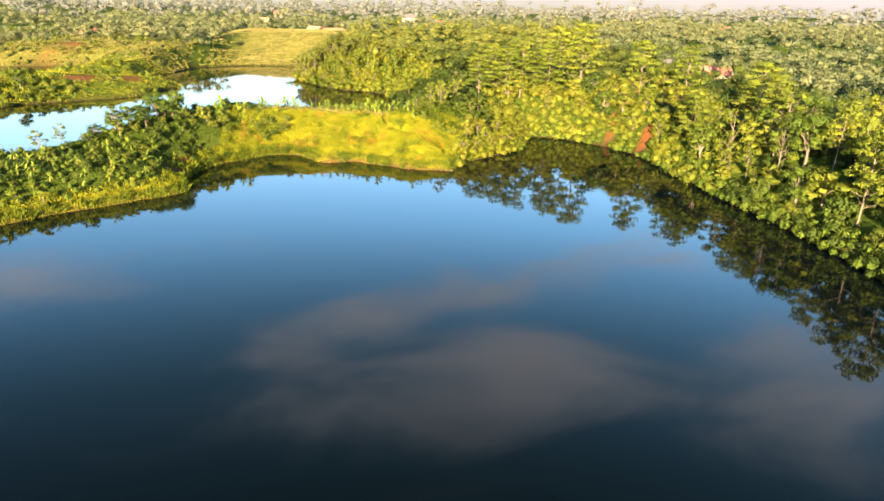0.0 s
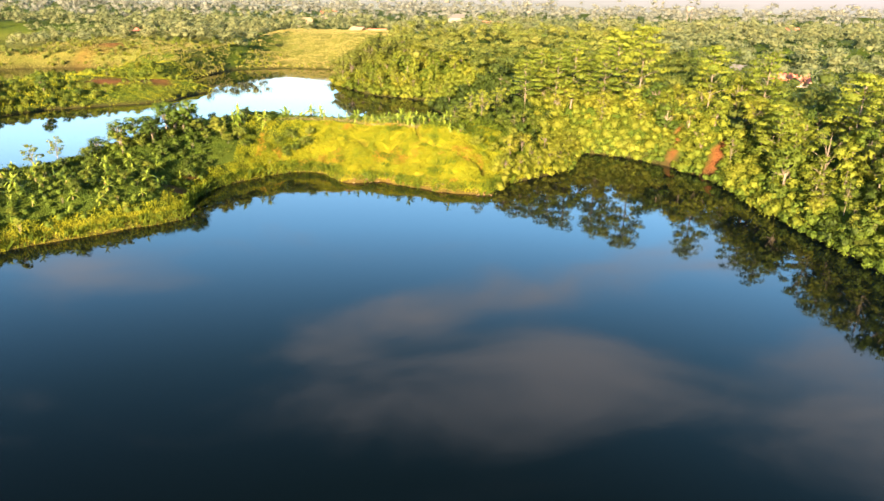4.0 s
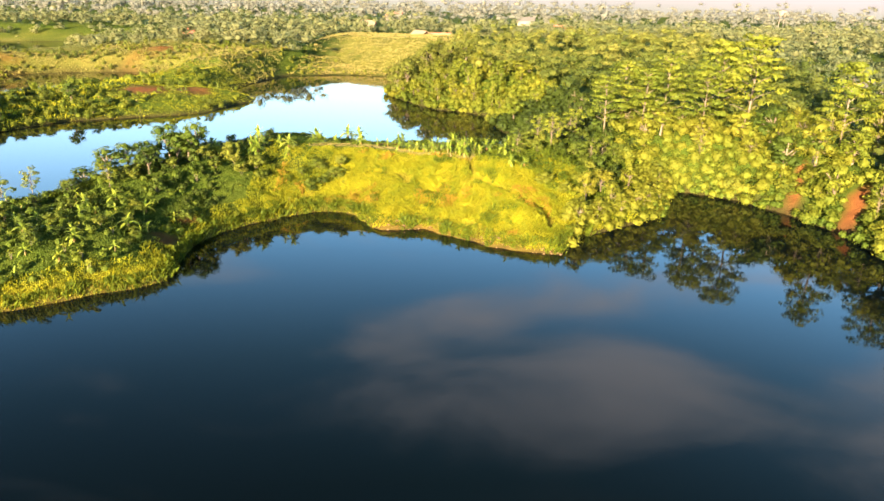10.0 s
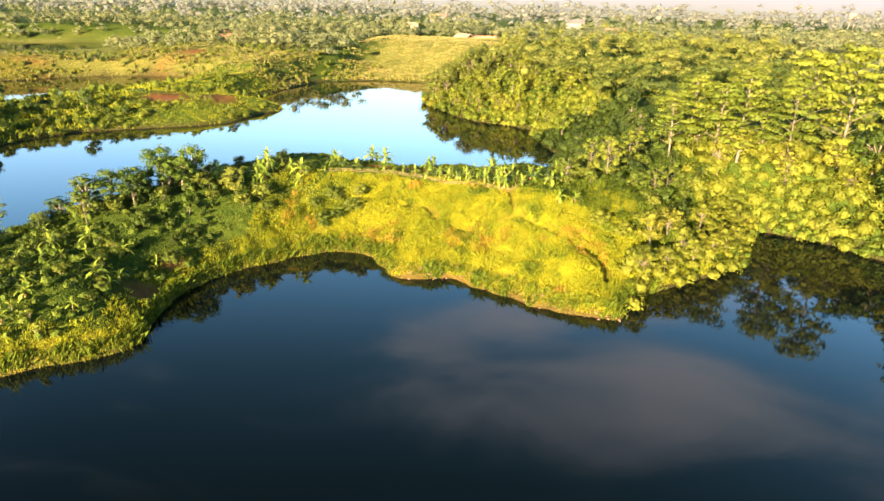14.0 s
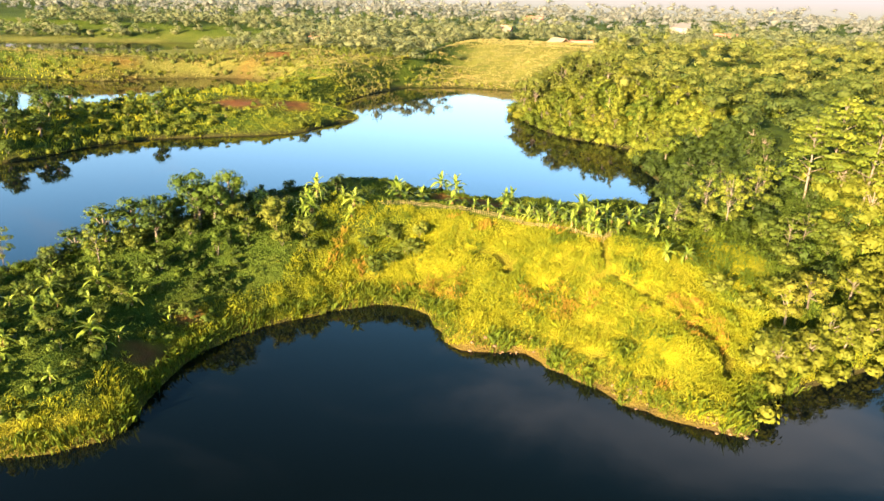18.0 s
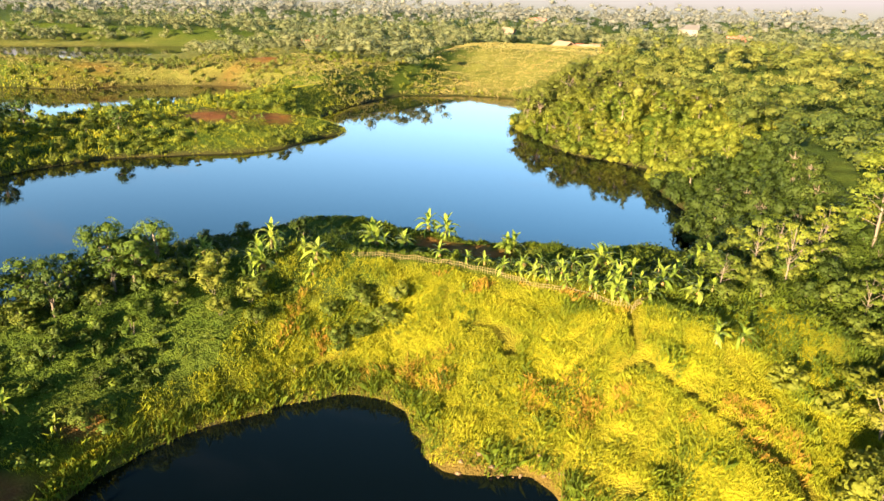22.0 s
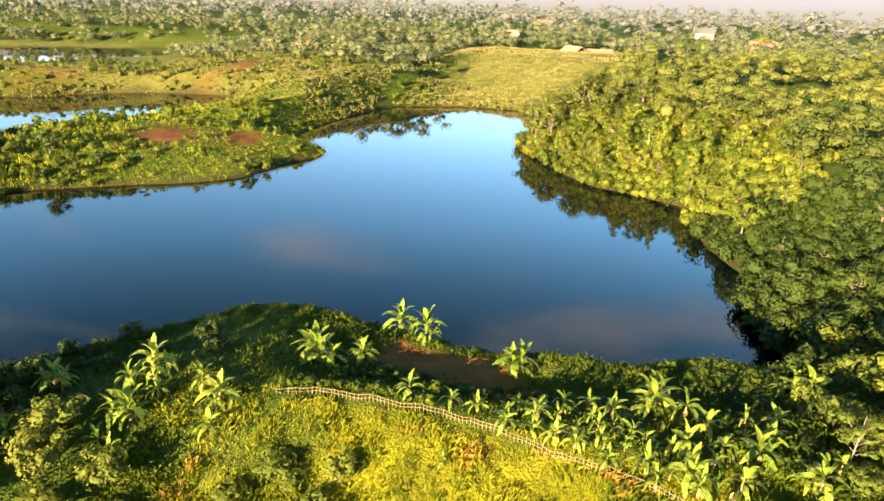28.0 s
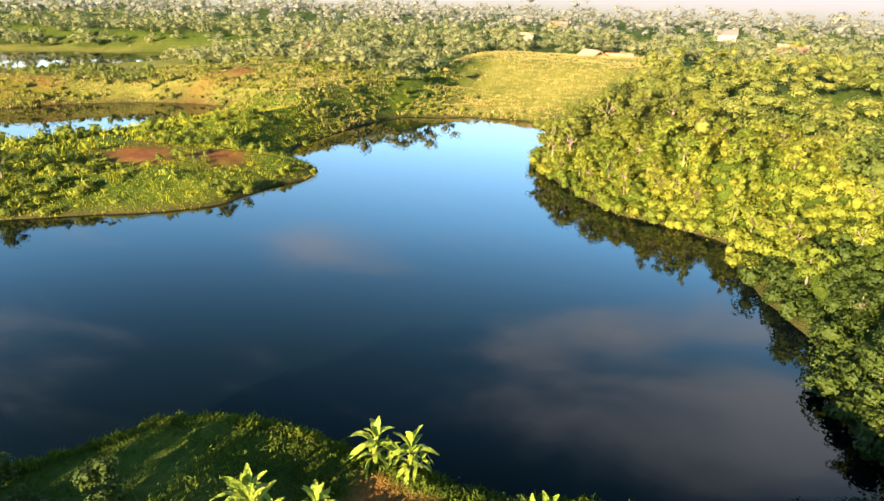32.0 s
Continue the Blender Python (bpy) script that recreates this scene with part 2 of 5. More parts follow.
MAT_BARK = plain_material("bark", [(0.05, 0.04, 0.026), (0.10, 0.08, 0.055), (0.17, 0.14, 0.10)], 3, 0.9, 0.4, (1, 1, 0.3))
MAT_BAMBOO = plain_material("weathered_bamboo", [(0.07, 0.058, 0.018), (0.125, 0.10, 0.032), (0.18, 0.145, 0.05)], 6, 0.7)
MAT_ROCK = plain_material("brown_stone", [(0.07, 0.045, 0.025), (0.14, 0.09, 0.045), (0.22, 0.15, 0.08)], 4, 0.9, 0.5)
MAT_TILE_RED = plain_material("red_roof_tile", [(0.28, 0.07, 0.05), (0.42, 0.12, 0.08), (0.50, 0.18, 0.12)], 1.5, 0.8)
MAT_TILE_TAN = plain_material("tan_roof_tile", [(0.18, 0.12, 0.075), (0.27, 0.19, 0.125)], 1.5, 0.8)
MAT_ROOF_ZINC = plain_material("pale_sheet_roof", [(0.08, 0.077, 0.075), (0.12, 0.115, 0.112)], 1.5, 0.5)
MAT_PLASTER = plain_material("pale_plaster", [(0.12, 0.10, 0.08), (0.18, 0.155, 0.125)], 1.0, 0.85)
MAT_WOOD = plain_material("door_wood", [(0.10, 0.06, 0.03), (0.18, 0.11, 0.06)], 3, 0.7)
MAT_GLASS = plain_material("window_pane", [(0.02, 0.025, 0.03), (0.04, 0.045, 0.05)], 1, 0.15, 0.0)

# ---- plan: shores ----
SHORE_A = [(-54, 115), (-43, 123), (-36, 128), (-28.5, 133), (-30, 144), (-27, 153), (-22, 159), (-16, 164), (-9, 165), (-5, 160),
           (-2.3, 156.4), (5, 157), (9, 154), (14, 151), (18, 148.5), (26, 147), (29, 153), (36, 159), (45, 166), (53, 183),
           (62, 182), (70, 174), (76, 159), (76.5, 137), (77, 114), (78, 96), (77, 77), (75, 40), (80, -20), (60, -80),
           (-20, -110), (-90, -60), (-110, 20), (-85, 85)]
SHORE_B = [(27, 209), (26, 217), (25, 224), (27, 237), (24, 246), (22, 259), (22, 271), (12, 279), (4, 283), (-4, 295),
           (-15, 318), (-12, 335), (-14, 355), (-18, 371), (-26, 376), (-45, 374), (-64, 367), (-71, 346), (-75, 317), (-71, 305),
           (-59.5, 293), (-64, 278), (-68, 264), (-83, 253), (-100, 243), (-107, 230), (-113, 212), (-135, 195), (-160, 165), (-130, 130),
           (-96, 139), (-72, 148), (-58, 157), (-50, 170), (-45, 186), (-34, 199), (-20, 204), (-8, 201), (2, 201), (14, 203)]
SHORE_C = [(-184, 335), (-174, 348), (-153, 363), (-128, 367), (-115, 361), (-115, 348), (-122, 331), (-130, 306), (-142, 290), (-146, 270),
           (-156, 254), (-185, 238), (-225, 255), (-240, 300), (-215, 330)]
SHORE_D = [(-270, 421), (-249, 451), (-242, 507), (-255, 528), (-330, 490), (-400, 450), (-360, 395)]


def smooth_ring(pts, n=4):
    p = np.array(pts, float)
    a, b, c, d = np.roll(p, 1, 0), p, np.roll(p, -1, 0), np.roll(p, -2, 0)
    out = []
    for k in range(n):
        t = k / n
        out.append(0.5 * (2 * b + (c - a) * t + (2 * a - 5 * b + 4 * c - d) * t * t + (3 * b - a - 3 * c + d) * t ** 3))
    q = np.stack(out, 1).reshape(-1, 2)
    s = np.arange(len(q))
    return q + np.stack([np.sin(s * 2.1) + np.sin(s * 0.77 + 2), np.cos(s * 1.7) + np.sin(s * 0.9)], 1) * 0.22


RINGS = [smooth_ring(s) for s in (SHORE_A, SHORE_B, SHORE_C, SHORE_D)]


def shore_distance(ring, X, Y):
    """Distance to a shore line, below zero on the water."""
    best = np.full(X.shape, 1e9)
    inside = np.zeros(X.shape, bool)
    for (x0, y0), (x1, y1) in zip(ring, np.roll(ring, -1, 0)):
        dx, dy = x1 - x0, y1 - y0
        t = np.clip(((X - x0) * dx + (Y - y0) * dy) / (dx * dx + dy * dy + 1e-12), 0, 1)
        best = np.minimum(best, (X - x0 - t * dx) ** 2 + (Y - y0 - t * dy) ** 2)
        cross = (y0 > Y) != (y1 > Y)
        inside ^= cross & (X < (x1 - x0) * (Y - y0) / (y1 - y0 if y1 != y0 else 1e-9) + x0)
    d = np.sqrt(best)
    return np.where(inside, -d, d)


def waves(X, Y, size, seed, octaves=3):
    """Smooth irregular relief between about -1 and 1."""
    rs = np.random.RandomState(seed)
    z = np.zeros(np.shape(X))
    for o in range(octaves):
        for _ in range(4):
            a, ph = rs.uniform(0, 6.28), rs.uniform(0, 6.28)
            k = 6.28 / (size / 2 ** o * rs.uniform(0.7, 1.4))
            z = z + np.sin((X * math.cos(a) + Y * math.sin(a)) * k + ph) * 0.25 / 1.7 ** o
    return z


def step(a, b, v):
    t = np.clip((v - a) / (b - a), 0, 1)
    return t * t * (3 - 2 * t)


def near(X, Y, x, y, r):
    return np.exp(-((X - x) ** 2 + (Y - y) ** 2) / (r * r))


def rise(d, toe, h, w):
    d = np.maximum(d, 0)
    u = np.clip(d / w, 0, 1)
    return toe * (1 - np.exp(-d / 0.8)) + (h - toe) * (0.62 * step(0, 1, u) + 0.38 * u)


def to_line(X, Y, ends):
    (x0, y0), (x1, y1) = ends
    dx, dy = x1 - x0, y1 - y0
    t = np.clip(((X - x0) * dx + (Y - y0) * dy) / (dx * dx + dy * dy), 0, 1)
    return np.hypot(X - x0 - t * dx, Y - y0 - t * dy)


# deep worn lines in the slope
GULLIES = [[(11.4, 167.2), (13.9, 169), (17.5, 164.6), (21.7, 160.1), (25.1, 159.6), (25.8, 157.4), (25.2, 153.7)], [(-4.2, 173.6), (-0.8, 172.8), (1.3, 170.7), (1.4, 168.7)],
           [(12.9, 174.4), (13.1, 172), (13.9, 169)], [(11.8, 155.8), (16.6, 152.2), (20, 151)], [(-16, 168.5), (-16.8, 167.3), (-18.6, 164.9)]]


def furrow(X, Y):
    """Narrow worn lines across the grass of the ridge."""
    on = step(-27, -22, X) * step(40, 34, X) * step(181, 177, Y) * step(140, 146, Y)
    a = np.abs(waves(X, Y, 17, 61, 2))
    worn = 0.7 * on * step(0.085, 0.02, a)
    for line in GULLIES:
        for p, q in zip(line, line[1:]):
            wob = 0.35 * np.sin(X * 1.3 + Y * 0.9)
            worn = np.maximum(worn, 2.2 * step(1.0, 0.15, np.abs(to_line(X, Y, (p, q)) + wob * 0.5)))
    return worn


def ground_height(X, Y):
    X, Y = np.asarray(X, float), np.asarray(Y, float)
    dA, dB, dC, dD = (shore_distance(r, X, Y) for r in RINGS)
    east = step(38, 60, X)
    west = step(-22, -34, X) * step(165, 150, Y)
    hA = 8.9 + east * 1.2 - west * 3.9
    wA = 17 + 6 * step(-8, 4, X) - east * 9 - west * 5
    zA = rise(dA, 1.3, hA, wA) + 0.25 * np.maximum(dA - 40, 0)
    south = step(235, 205, Y) * step(40, 30, X)
    hay = step(345, 375, Y) * step(-75, -50, X) * step(520, 470, Y)
    pen = step(-55, -75, X) * step(330, 300, Y)
    hB = 8.0 * (1 - south - hay * (1 - south)) + 7.4 * south + (5.5 + 7.5 * step(-70, -8, X)) * hay * (1 - south) - 3.8 * pen * (1 - south)
    wB = 16 * (1 - south) + 7.5 * south + hay * 44
    zB = rise(dB, 0.8, hB, wB) + 0.25 * np.maximum(dB - 12 - 44 * hay, 0) * (1 - 0.85 * pen)
    cliff = step(335, 352, Y)
    zC = rise(dC, 0.6, 3.0 + cliff * 5.8, 11 + cliff * 3) + 0.25 * np.maximum(dC - 18, 0)
    zD = rise(dD, 0.4, 5.5, 22) + 0.15 * np.maximum(dD - 25, 0)
    z = np.minimum(np.minimum(np.minimum(zA, zB), np.minimum(zC, zD)), 9.4 + 4.0 * hay)
    low = step(-150, -172, X) * step(340, 352, Y) * step(560, 545, Y)
    z = z - np.maximum(z - np.clip(8.4 - (Y - 354) * 0.14, 0.9, 9), 0) * low
    d = np.minimum(np.minimum(dA, dB), np.minimum(dC, dD))
    z = z + waves(X, Y, 14, 5) * 0.35 * step(0, 6, d) + waves(X, Y, 4, 6, 2) * 0.12 * step(0, 3, d)
    z = z + waves(X, Y, 160, 7) * 3.0 * step(60, 200, d) + waves(X, Y, 1400, 8) * 14 * step(500, 1500, d)
    # gullies in the cliff face and the hay hill
    z = z + (waves(X, Y, 13, 81) * 1.1 + waves(X, Y, 30, 82) * 0.8) * np.maximum(cliff * (1 - 0.7 * low), hay) * step(2, 9, d) * step(80, 50, d)
    # the ridge drops behind the fence line
    z = z - 1.0 * step(0, 4.5, Y - 180.6 + 0.42 * np.maximum(X - 1, 0)) * step(-24, -17, X) * step(32, 22, X) * step(225, 205, Y)
    # old furrows on the sunny slope
    z = z - 0.45 * furrow(X, Y) * step(2, 5, dA)
    # grass mounds on the back edge of the ridge
    z = z + 0.35 * near(X, Y, -28, 196, 6) + 1.2 * near(X, Y, 2, 197, 6) + 0.9 * near(X, Y, 14, 198, 5) + 0.7 * near(X, Y, -12, 197, 4)
    return np.where(d < 0, np.maximum(-4, d * 0.7), z), d, dA, dB, dC, dD


def axis(lo, hi, fine_lo, fine_hi, s, grow=1.13):
    mid = list(np.arange(fine_lo, fine_hi + s, s))
    a, st = [], s
    v = fine_lo
    while v > lo:
        st *= grow
        v -= st
        a.append(v)
    b, st, v = [], s, mid[-1]
    while v < hi:
        st *= grow
        v += st
        b.append(v)
    return np.array(a[::-1] + mid + b)


def np_mesh(name, verts, faces, mat, smooth=False, attrs=None, normals=None):
    """One mesh from arrays: faces is an (n, k) array, or a list of such arrays; normals: one for each vertex."""
    me = bpy.data.meshes.new(name)
    fl = faces if isinstance(faces, list) else [faces]
    fl = [np.asarray(f) for f in fl if len(f)]
    verts = np.asarray(verts, np.float32)
    loops = np.concatenate([f.ravel() for f in fl])
    sizes = np.concatenate([np.full(len(f), f.shape[1]) for f in fl])
    me.vertices.add(len(verts))
    me.vertices.foreach_set("co", verts.ravel())
    me.loops.add(len(loops))
    me.loops.foreach_set("vertex_index", loops.astype(np.int32))
    me.polygons.add(len(sizes))
    me.polygons.foreach_set("loop_start", np.concatenate([[0], np.cumsum(sizes)[:-1]]).astype(np.int32))
    me.polygons.foreach_set("loop_total", sizes.astype(np.int32))
    me.polygons.foreach_set("use_smooth", np.full(len(sizes), smooth or normals is not None))
    for key, val in (attrs or {}).items():
        at = me.attributes.new(key, "FLOAT", "POINT")
        at.data.foreach_set("value", np.asarray(val, np.float32))
    me.update(calc_edges=True)
    if normals is not None:
        me.normals_split_custom_set_from_vertices(np.asarray(normals, np.float32))
    me.materials.append(mat)
    return me


SCAR_1, SCAR_2 = ((76, 160), (81.5, 166)), ((72, 171), (77, 179))


def soil_mask(X, Y):
    """Bare red earth: the scar by the cove, the bank patches, the plot on the ridge."""
    s = 1.3 * step(2.2, 0.6, to_line(X, Y, SCAR_1)) + 0.9 * step(1.5, 0.4, to_line(X, Y, SCAR_2))
    s = np.maximum(s, 1.3 * near(X, Y, -32.2, 151.5, 1.4) + 1.3 * near(X, Y, -32.4, 143.5, 1.9))
    plot = step(7.5, 5.5, np.abs(X + 7)) * step(2.6, 1.6, np.abs(Y - 190.5 + 0.22 * (X + 7)))
    s = np.maximum(s, 0.9 * plot)
    s = np.maximum(s, 1.2 * near(X, Y, -92, 278, 7) + 1.0 * near(X, Y, -78, 284, 5) + 1.1 * near(X, Y, -130, 388, 7))
    s = np.maximum(s, 0.45 * near(X, Y, -190, 353, 16) + 0.6 * near(X, Y, -140, 369, 6))
    return np.clip(s + waves(X, Y, 3, 12, 3) * 0.35 * (s > 0.08), 0, 1)


def dry_mask(X, Y, d, dA):
    m = step(26, 20, np.abs(X - 10)) * step(182, 176, Y) * step(60, 20, dA)
    m = np.maximum(m, step(3.2, 1.5, dA) * step(-20, -30, X))
    m = np.maximum(m, step(8, 4, np.abs(dA - 3)) * step(-26, -18, X) * step(20, 10, X))
    m = np.maximum(m, step(370, 385, Y) * step(-62, -40, X) * step(25, 5, X) * step(475, 455, Y))
    m = np.maximum(m, step(345, 360, Y) * step(-70, -95, X) * step(-420, -380, X) * step(560, 500, Y))
    return np.clip(m + waves(X, Y, 9, 14) * 0.25 * (m > 0.05), 0, 1)


def build_ground():
    xs = axis(-4200, 4200, -120, 96, 1.6)
    ys = axis(-900, 4600, 56, 300, 1.6, 1.09)
    X, Y = np.meshgrid(xs, ys)
    Z, d, dA, dB, dC, dD = ground_height(X, Y)
    nx, ny = len(xs), len(ys)
    idx = np.arange(nx * ny).reshape(ny, nx)
    f = np.stack([idx[:-1, :-1], idx[:-1, 1:], idx[1:, 1:], idx[1:, :-1]], -1).reshape(-1, 4)
    me = np_mesh("ground", np.stack([X, Y, Z], -1).reshape(-1, 3), f, MAT_GROUND, True,
                 {"dry": dry_mask(X, Y, d, dA).ravel(), "soil": np.maximum(soil_mask(X, Y), 0.4 * step(1.7, 0.6, dA) * step(-5, -2, X) * step(33, 29, X)).ravel(), "hay": (step(335, 350, Y) * step(30, 10, X)).ravel(), "mud": np.maximum(0.9 * np.exp(-np.maximum(d, 0) / 1.7), 0.45 * np.minimum(furrow(X, Y), 1)).ravel()})
    tagged(new("ground", me), "rolling grassy land with red earth round old flooded pits", "ground", kind="structure")


build_ground()


def build_water():
    boxes = [("lake_near", (-118, -118, 84, 186), "still dark lake that mirrors the cloudy sky"),
             ("lake_middle", (-156, 146, 32, 380), "calm blue lake behind the grassy ridge"),
             ("lake_left", (-246, 232, -108, 372), "small pale lake below a grassy cliff"),
             ("lake_far", (-410, 388, -236, 536), "far pale lake at the edge of the woods")]
    for name, (x0, y0, x1, y1), label in boxes:
        k = 12
        X, Y = np.meshgrid(np.linspace(x0, x1, k), np.linspace(y0, y1, k))
        idx = np.arange(k * k).reshape(k, k)
        f = np.stack([idx[:-1, :-1], idx[:-1, 1:], idx[1:, 1:], idx[1:, :-1]], -1).reshape(-1, 4)
        lift = {"lake_near": 0.0, "lake_middle": 0.004, "lake_left": 0.008, "lake_far": 0.012}[name]
        me = np_mesh(name, np.stack([X, Y, X * 0 + lift], -1).reshape(-1, 3), f, MAT_WATER)
        tagged(new(name, me), label, "water", kind="structure")


build_water()


# ---- plants: shapes ----
def part(name, me, parent, label="", m=None):
    ob = new(name, me)
    ob.parent = parent
    if m is not None:
        ob.matrix_local = m
    if label:
        ob["label"] = label
    return ob


def unit(v):
    return v / np.maximum(np.linalg.norm(v, axis=-1, keepdims=True), 1e-9)


def cards(rs, c, outward, length, width, droop=0.22, wild=0.65, soft=1.2):
    """Small bent leaf sprays, four corners each, at the places c, that face roughly outward; soft: how far they are shaded as one mass."""
    n = len(c)
    nrm = unit(outward + rs.normal(0, wild, (n, 3)) * 0.6 + np.array([0, 0, 0.35]))
    a = unit(np.cross(nrm, rs.normal(0, 1, (n, 3))))
    b = np.cross(nrm, a)
    ln, wd = (length * rs.uniform(0.6, 1.4, (n, 1))), (width * rs.uniform(0.6, 1.4, (n, 1)))
    v = np.stack([c - a * ln * 0.5, c - b * wd * 0.5 + nrm * ln * droop * 0.4, c + a * ln * 0.5, c + b * wd * 0.5 + nrm * ln * droop * 0.5], 1)
    vn = np.repeat(unit(nrm + outward * soft), 4, 0)
    return v.reshape(-1, 3), np.arange(4 * n).reshape(-1, 4), vn


def ico(level=1):
    bm = bmesh.new()
    bmesh.ops.create_icosphere(bm, subdivisions=level, radius=1.0)
    v = np.array([x.co[:] for x in bm.verts])
    bm.faces.ensure_lookup_table()
    f = np.array([[q.index for q in x.verts] for x in bm.faces])
    bm.free()
    return v, f


ICO0 = ico(1)


def join(pieces):
    vs, fs, ns, k = [], {}, [], 0
    for v, f, *n in pieces:
        vs.append(v)
        ns += n
        f = np.asarray(f)
        fs.setdefault(f.shape[1], []).append(f + k)
        k += len(v)
    out = np.concatenate(vs), [np.concatenate(x) for x in fs.values()]
    return (*out, np.concatenate(ns)) if ns else out


def crown_pieces(rs, blobs, n, length, width, core=0.72, tufts=6, up=0.2):
    """Leaf sprays in tufts over lumpy masses; blobs: rows of x, y, z, rx, rz."""
    pieces = []
    blobs = np.array(blobs, float)
    # tufts over the upper side of each mass
    k = len(blobs) * tufts
    out = unit(rs.normal(0, 1, (k, 3)) + np.array([0, 0, 0.25]))
    b = np.repeat(blobs, tufts, 0)
    size = b[:, 3:5] * rs.uniform(0.34, 0.56, (k, 1))
    mid = b[:, :3] + out * np.stack([b[:, 3], b[:, 3], b[:, 4]], 1) * rs.uniform(0.6, 0.8, (k, 1))
    area = size[:, 0] * (size[:, 0] + size[:, 1])
    pick = rs.choice(k, n, p=area / area.sum())
    d = unit(rs.normal(0, 1, (n, 3)) + out[pick] * 0.9)
    q = size[pick]
    rad = np.stack([q[:, 0], q[:, 0], q[:, 1]], 1) * rs.uniform(0.82, 1.08, (n, 1))
    pieces.append(cards(rs, mid[pick] + d * rad, unit(d * 0.9 + out[pick] * 0.7 + np.array([0, 0, up])), length, width, 0.15, 0.4, 2.0))
    iv, jf = ICO0
    if core > 0:
        c, m = blobs, len(blobs)
        w = 1 + 0.2 * rs.normal(0, 1, (m, len(iv), 1))
        v = iv[None] * w * np.stack([c[:, 3], c[:, 3], c[:, 4]], 1)[:, None] * core + c[:, None, :3]
        f = jf[None] + (np.arange(m) * len(iv))[:, None, None]
        pieces.append((v.reshape(-1, 3), f.reshape(-1, 3), unit(np.tile(iv + np.array([0, 0, up]), (m, 1)) + rs.normal(0, 0.5, (m * len(iv), 3)))))
    return pieces


def dome_pieces(r, X, Y, Z, R, H, n, leaf, lumps=14, sharp=9.0, depth=0.45, core=0.9, ragged=0.2):
    """Billowing crowns: a lumpy mass each, tapered below, with small leaf sprays that hug it. Z: foot of the crown, H: its height."""
    T = len(X)
    knobs = unit(r.normal(0, 1, (T, lumps, 3)) + np.array([0, 0, 0.3]))
    amp = r.uniform(0.55, 1.0, (T, 1, lumps))
    axes = np.stack([R, R * r.uniform(0.8, 1.2, T), H * 0.5], 1)[:, None]
    foot = np.stack([X, Y, Z + H * 0.5], 1)[:, None]

    def swell(d):
        g = np.exp(sharp * (np.einsum("tmk,tlk->tml", d, knobs) - 1)) * amp
        k = (1 - depth + depth * g.max(-1))[..., None]
        return k * np.concatenate([d[..., :2] * (1 - 0.3 * np.maximum(-d[..., 2:], 0)), d[..., 2:]], -1)

    iv, jf = ICO0
    d = np.broadcast_to(iv, (T, len(iv), 3))
    v = foot + swell(d) * axes * core * (1 + r.uniform(-1.2, 1, (T, len(iv), 1)) * ragged)
    nf = np.cross(v[:, jf[:, 1]] - v[:, jf[:, 0]], v[:, jf[:, 2]] - v[:, jf[:, 0]])
    vn = np.zeros_like(v)
    for k in range(3):
        np.add.at(vn, (slice(None), jf[:, k]), nf)
    f = jf[None] + (np.arange(T) * len(iv))[:, None, None]
    pieces = [(v.reshape(-1, 3), f.reshape(-1, 3), unit(unit(vn) + 0.5 * iv).reshape(-1, 3))]
    if n:
        d = unit(r.normal(0, 1, (T, n, 3)) + np.array([0, 0, 0.35]))
        c = foot + swell(d) * axes * r.uniform(0.84, 1.1, (T, n, 1))
        pieces.append(cards(r, c.reshape(-1, 3), d.reshape(-1, 3), leaf, leaf * 0.72, 0.2, 0.7, 1.2))
    return pieces


def tube(pts, radii, sides=6):
    pts = np.array(pts, float)
    v, f = [], []
    for k, (p, r) in enumerate(zip(pts, radii)):
        t = unit(pts[min(k + 1, len(pts) - 1)] - pts[max(k - 1, 0)])
        a = unit(np.cross(t, [0.31, 0.95, 0.1]))
        b = np.cross(t, a)
        ang = np.arange(sides) * 2 * math.pi / sides
        v.append(p + r * (np.cos(ang)[:, None] * a + np.sin(ang)[:, None] * b))
        if k:
            i = (k - 1) * sides
            f += [[i + s, i + (s + 1) % sides, i + sides + (s + 1) % sides, i + sides + s] for s in range(sides)]
    return np.concatenate(v), np.array(f)


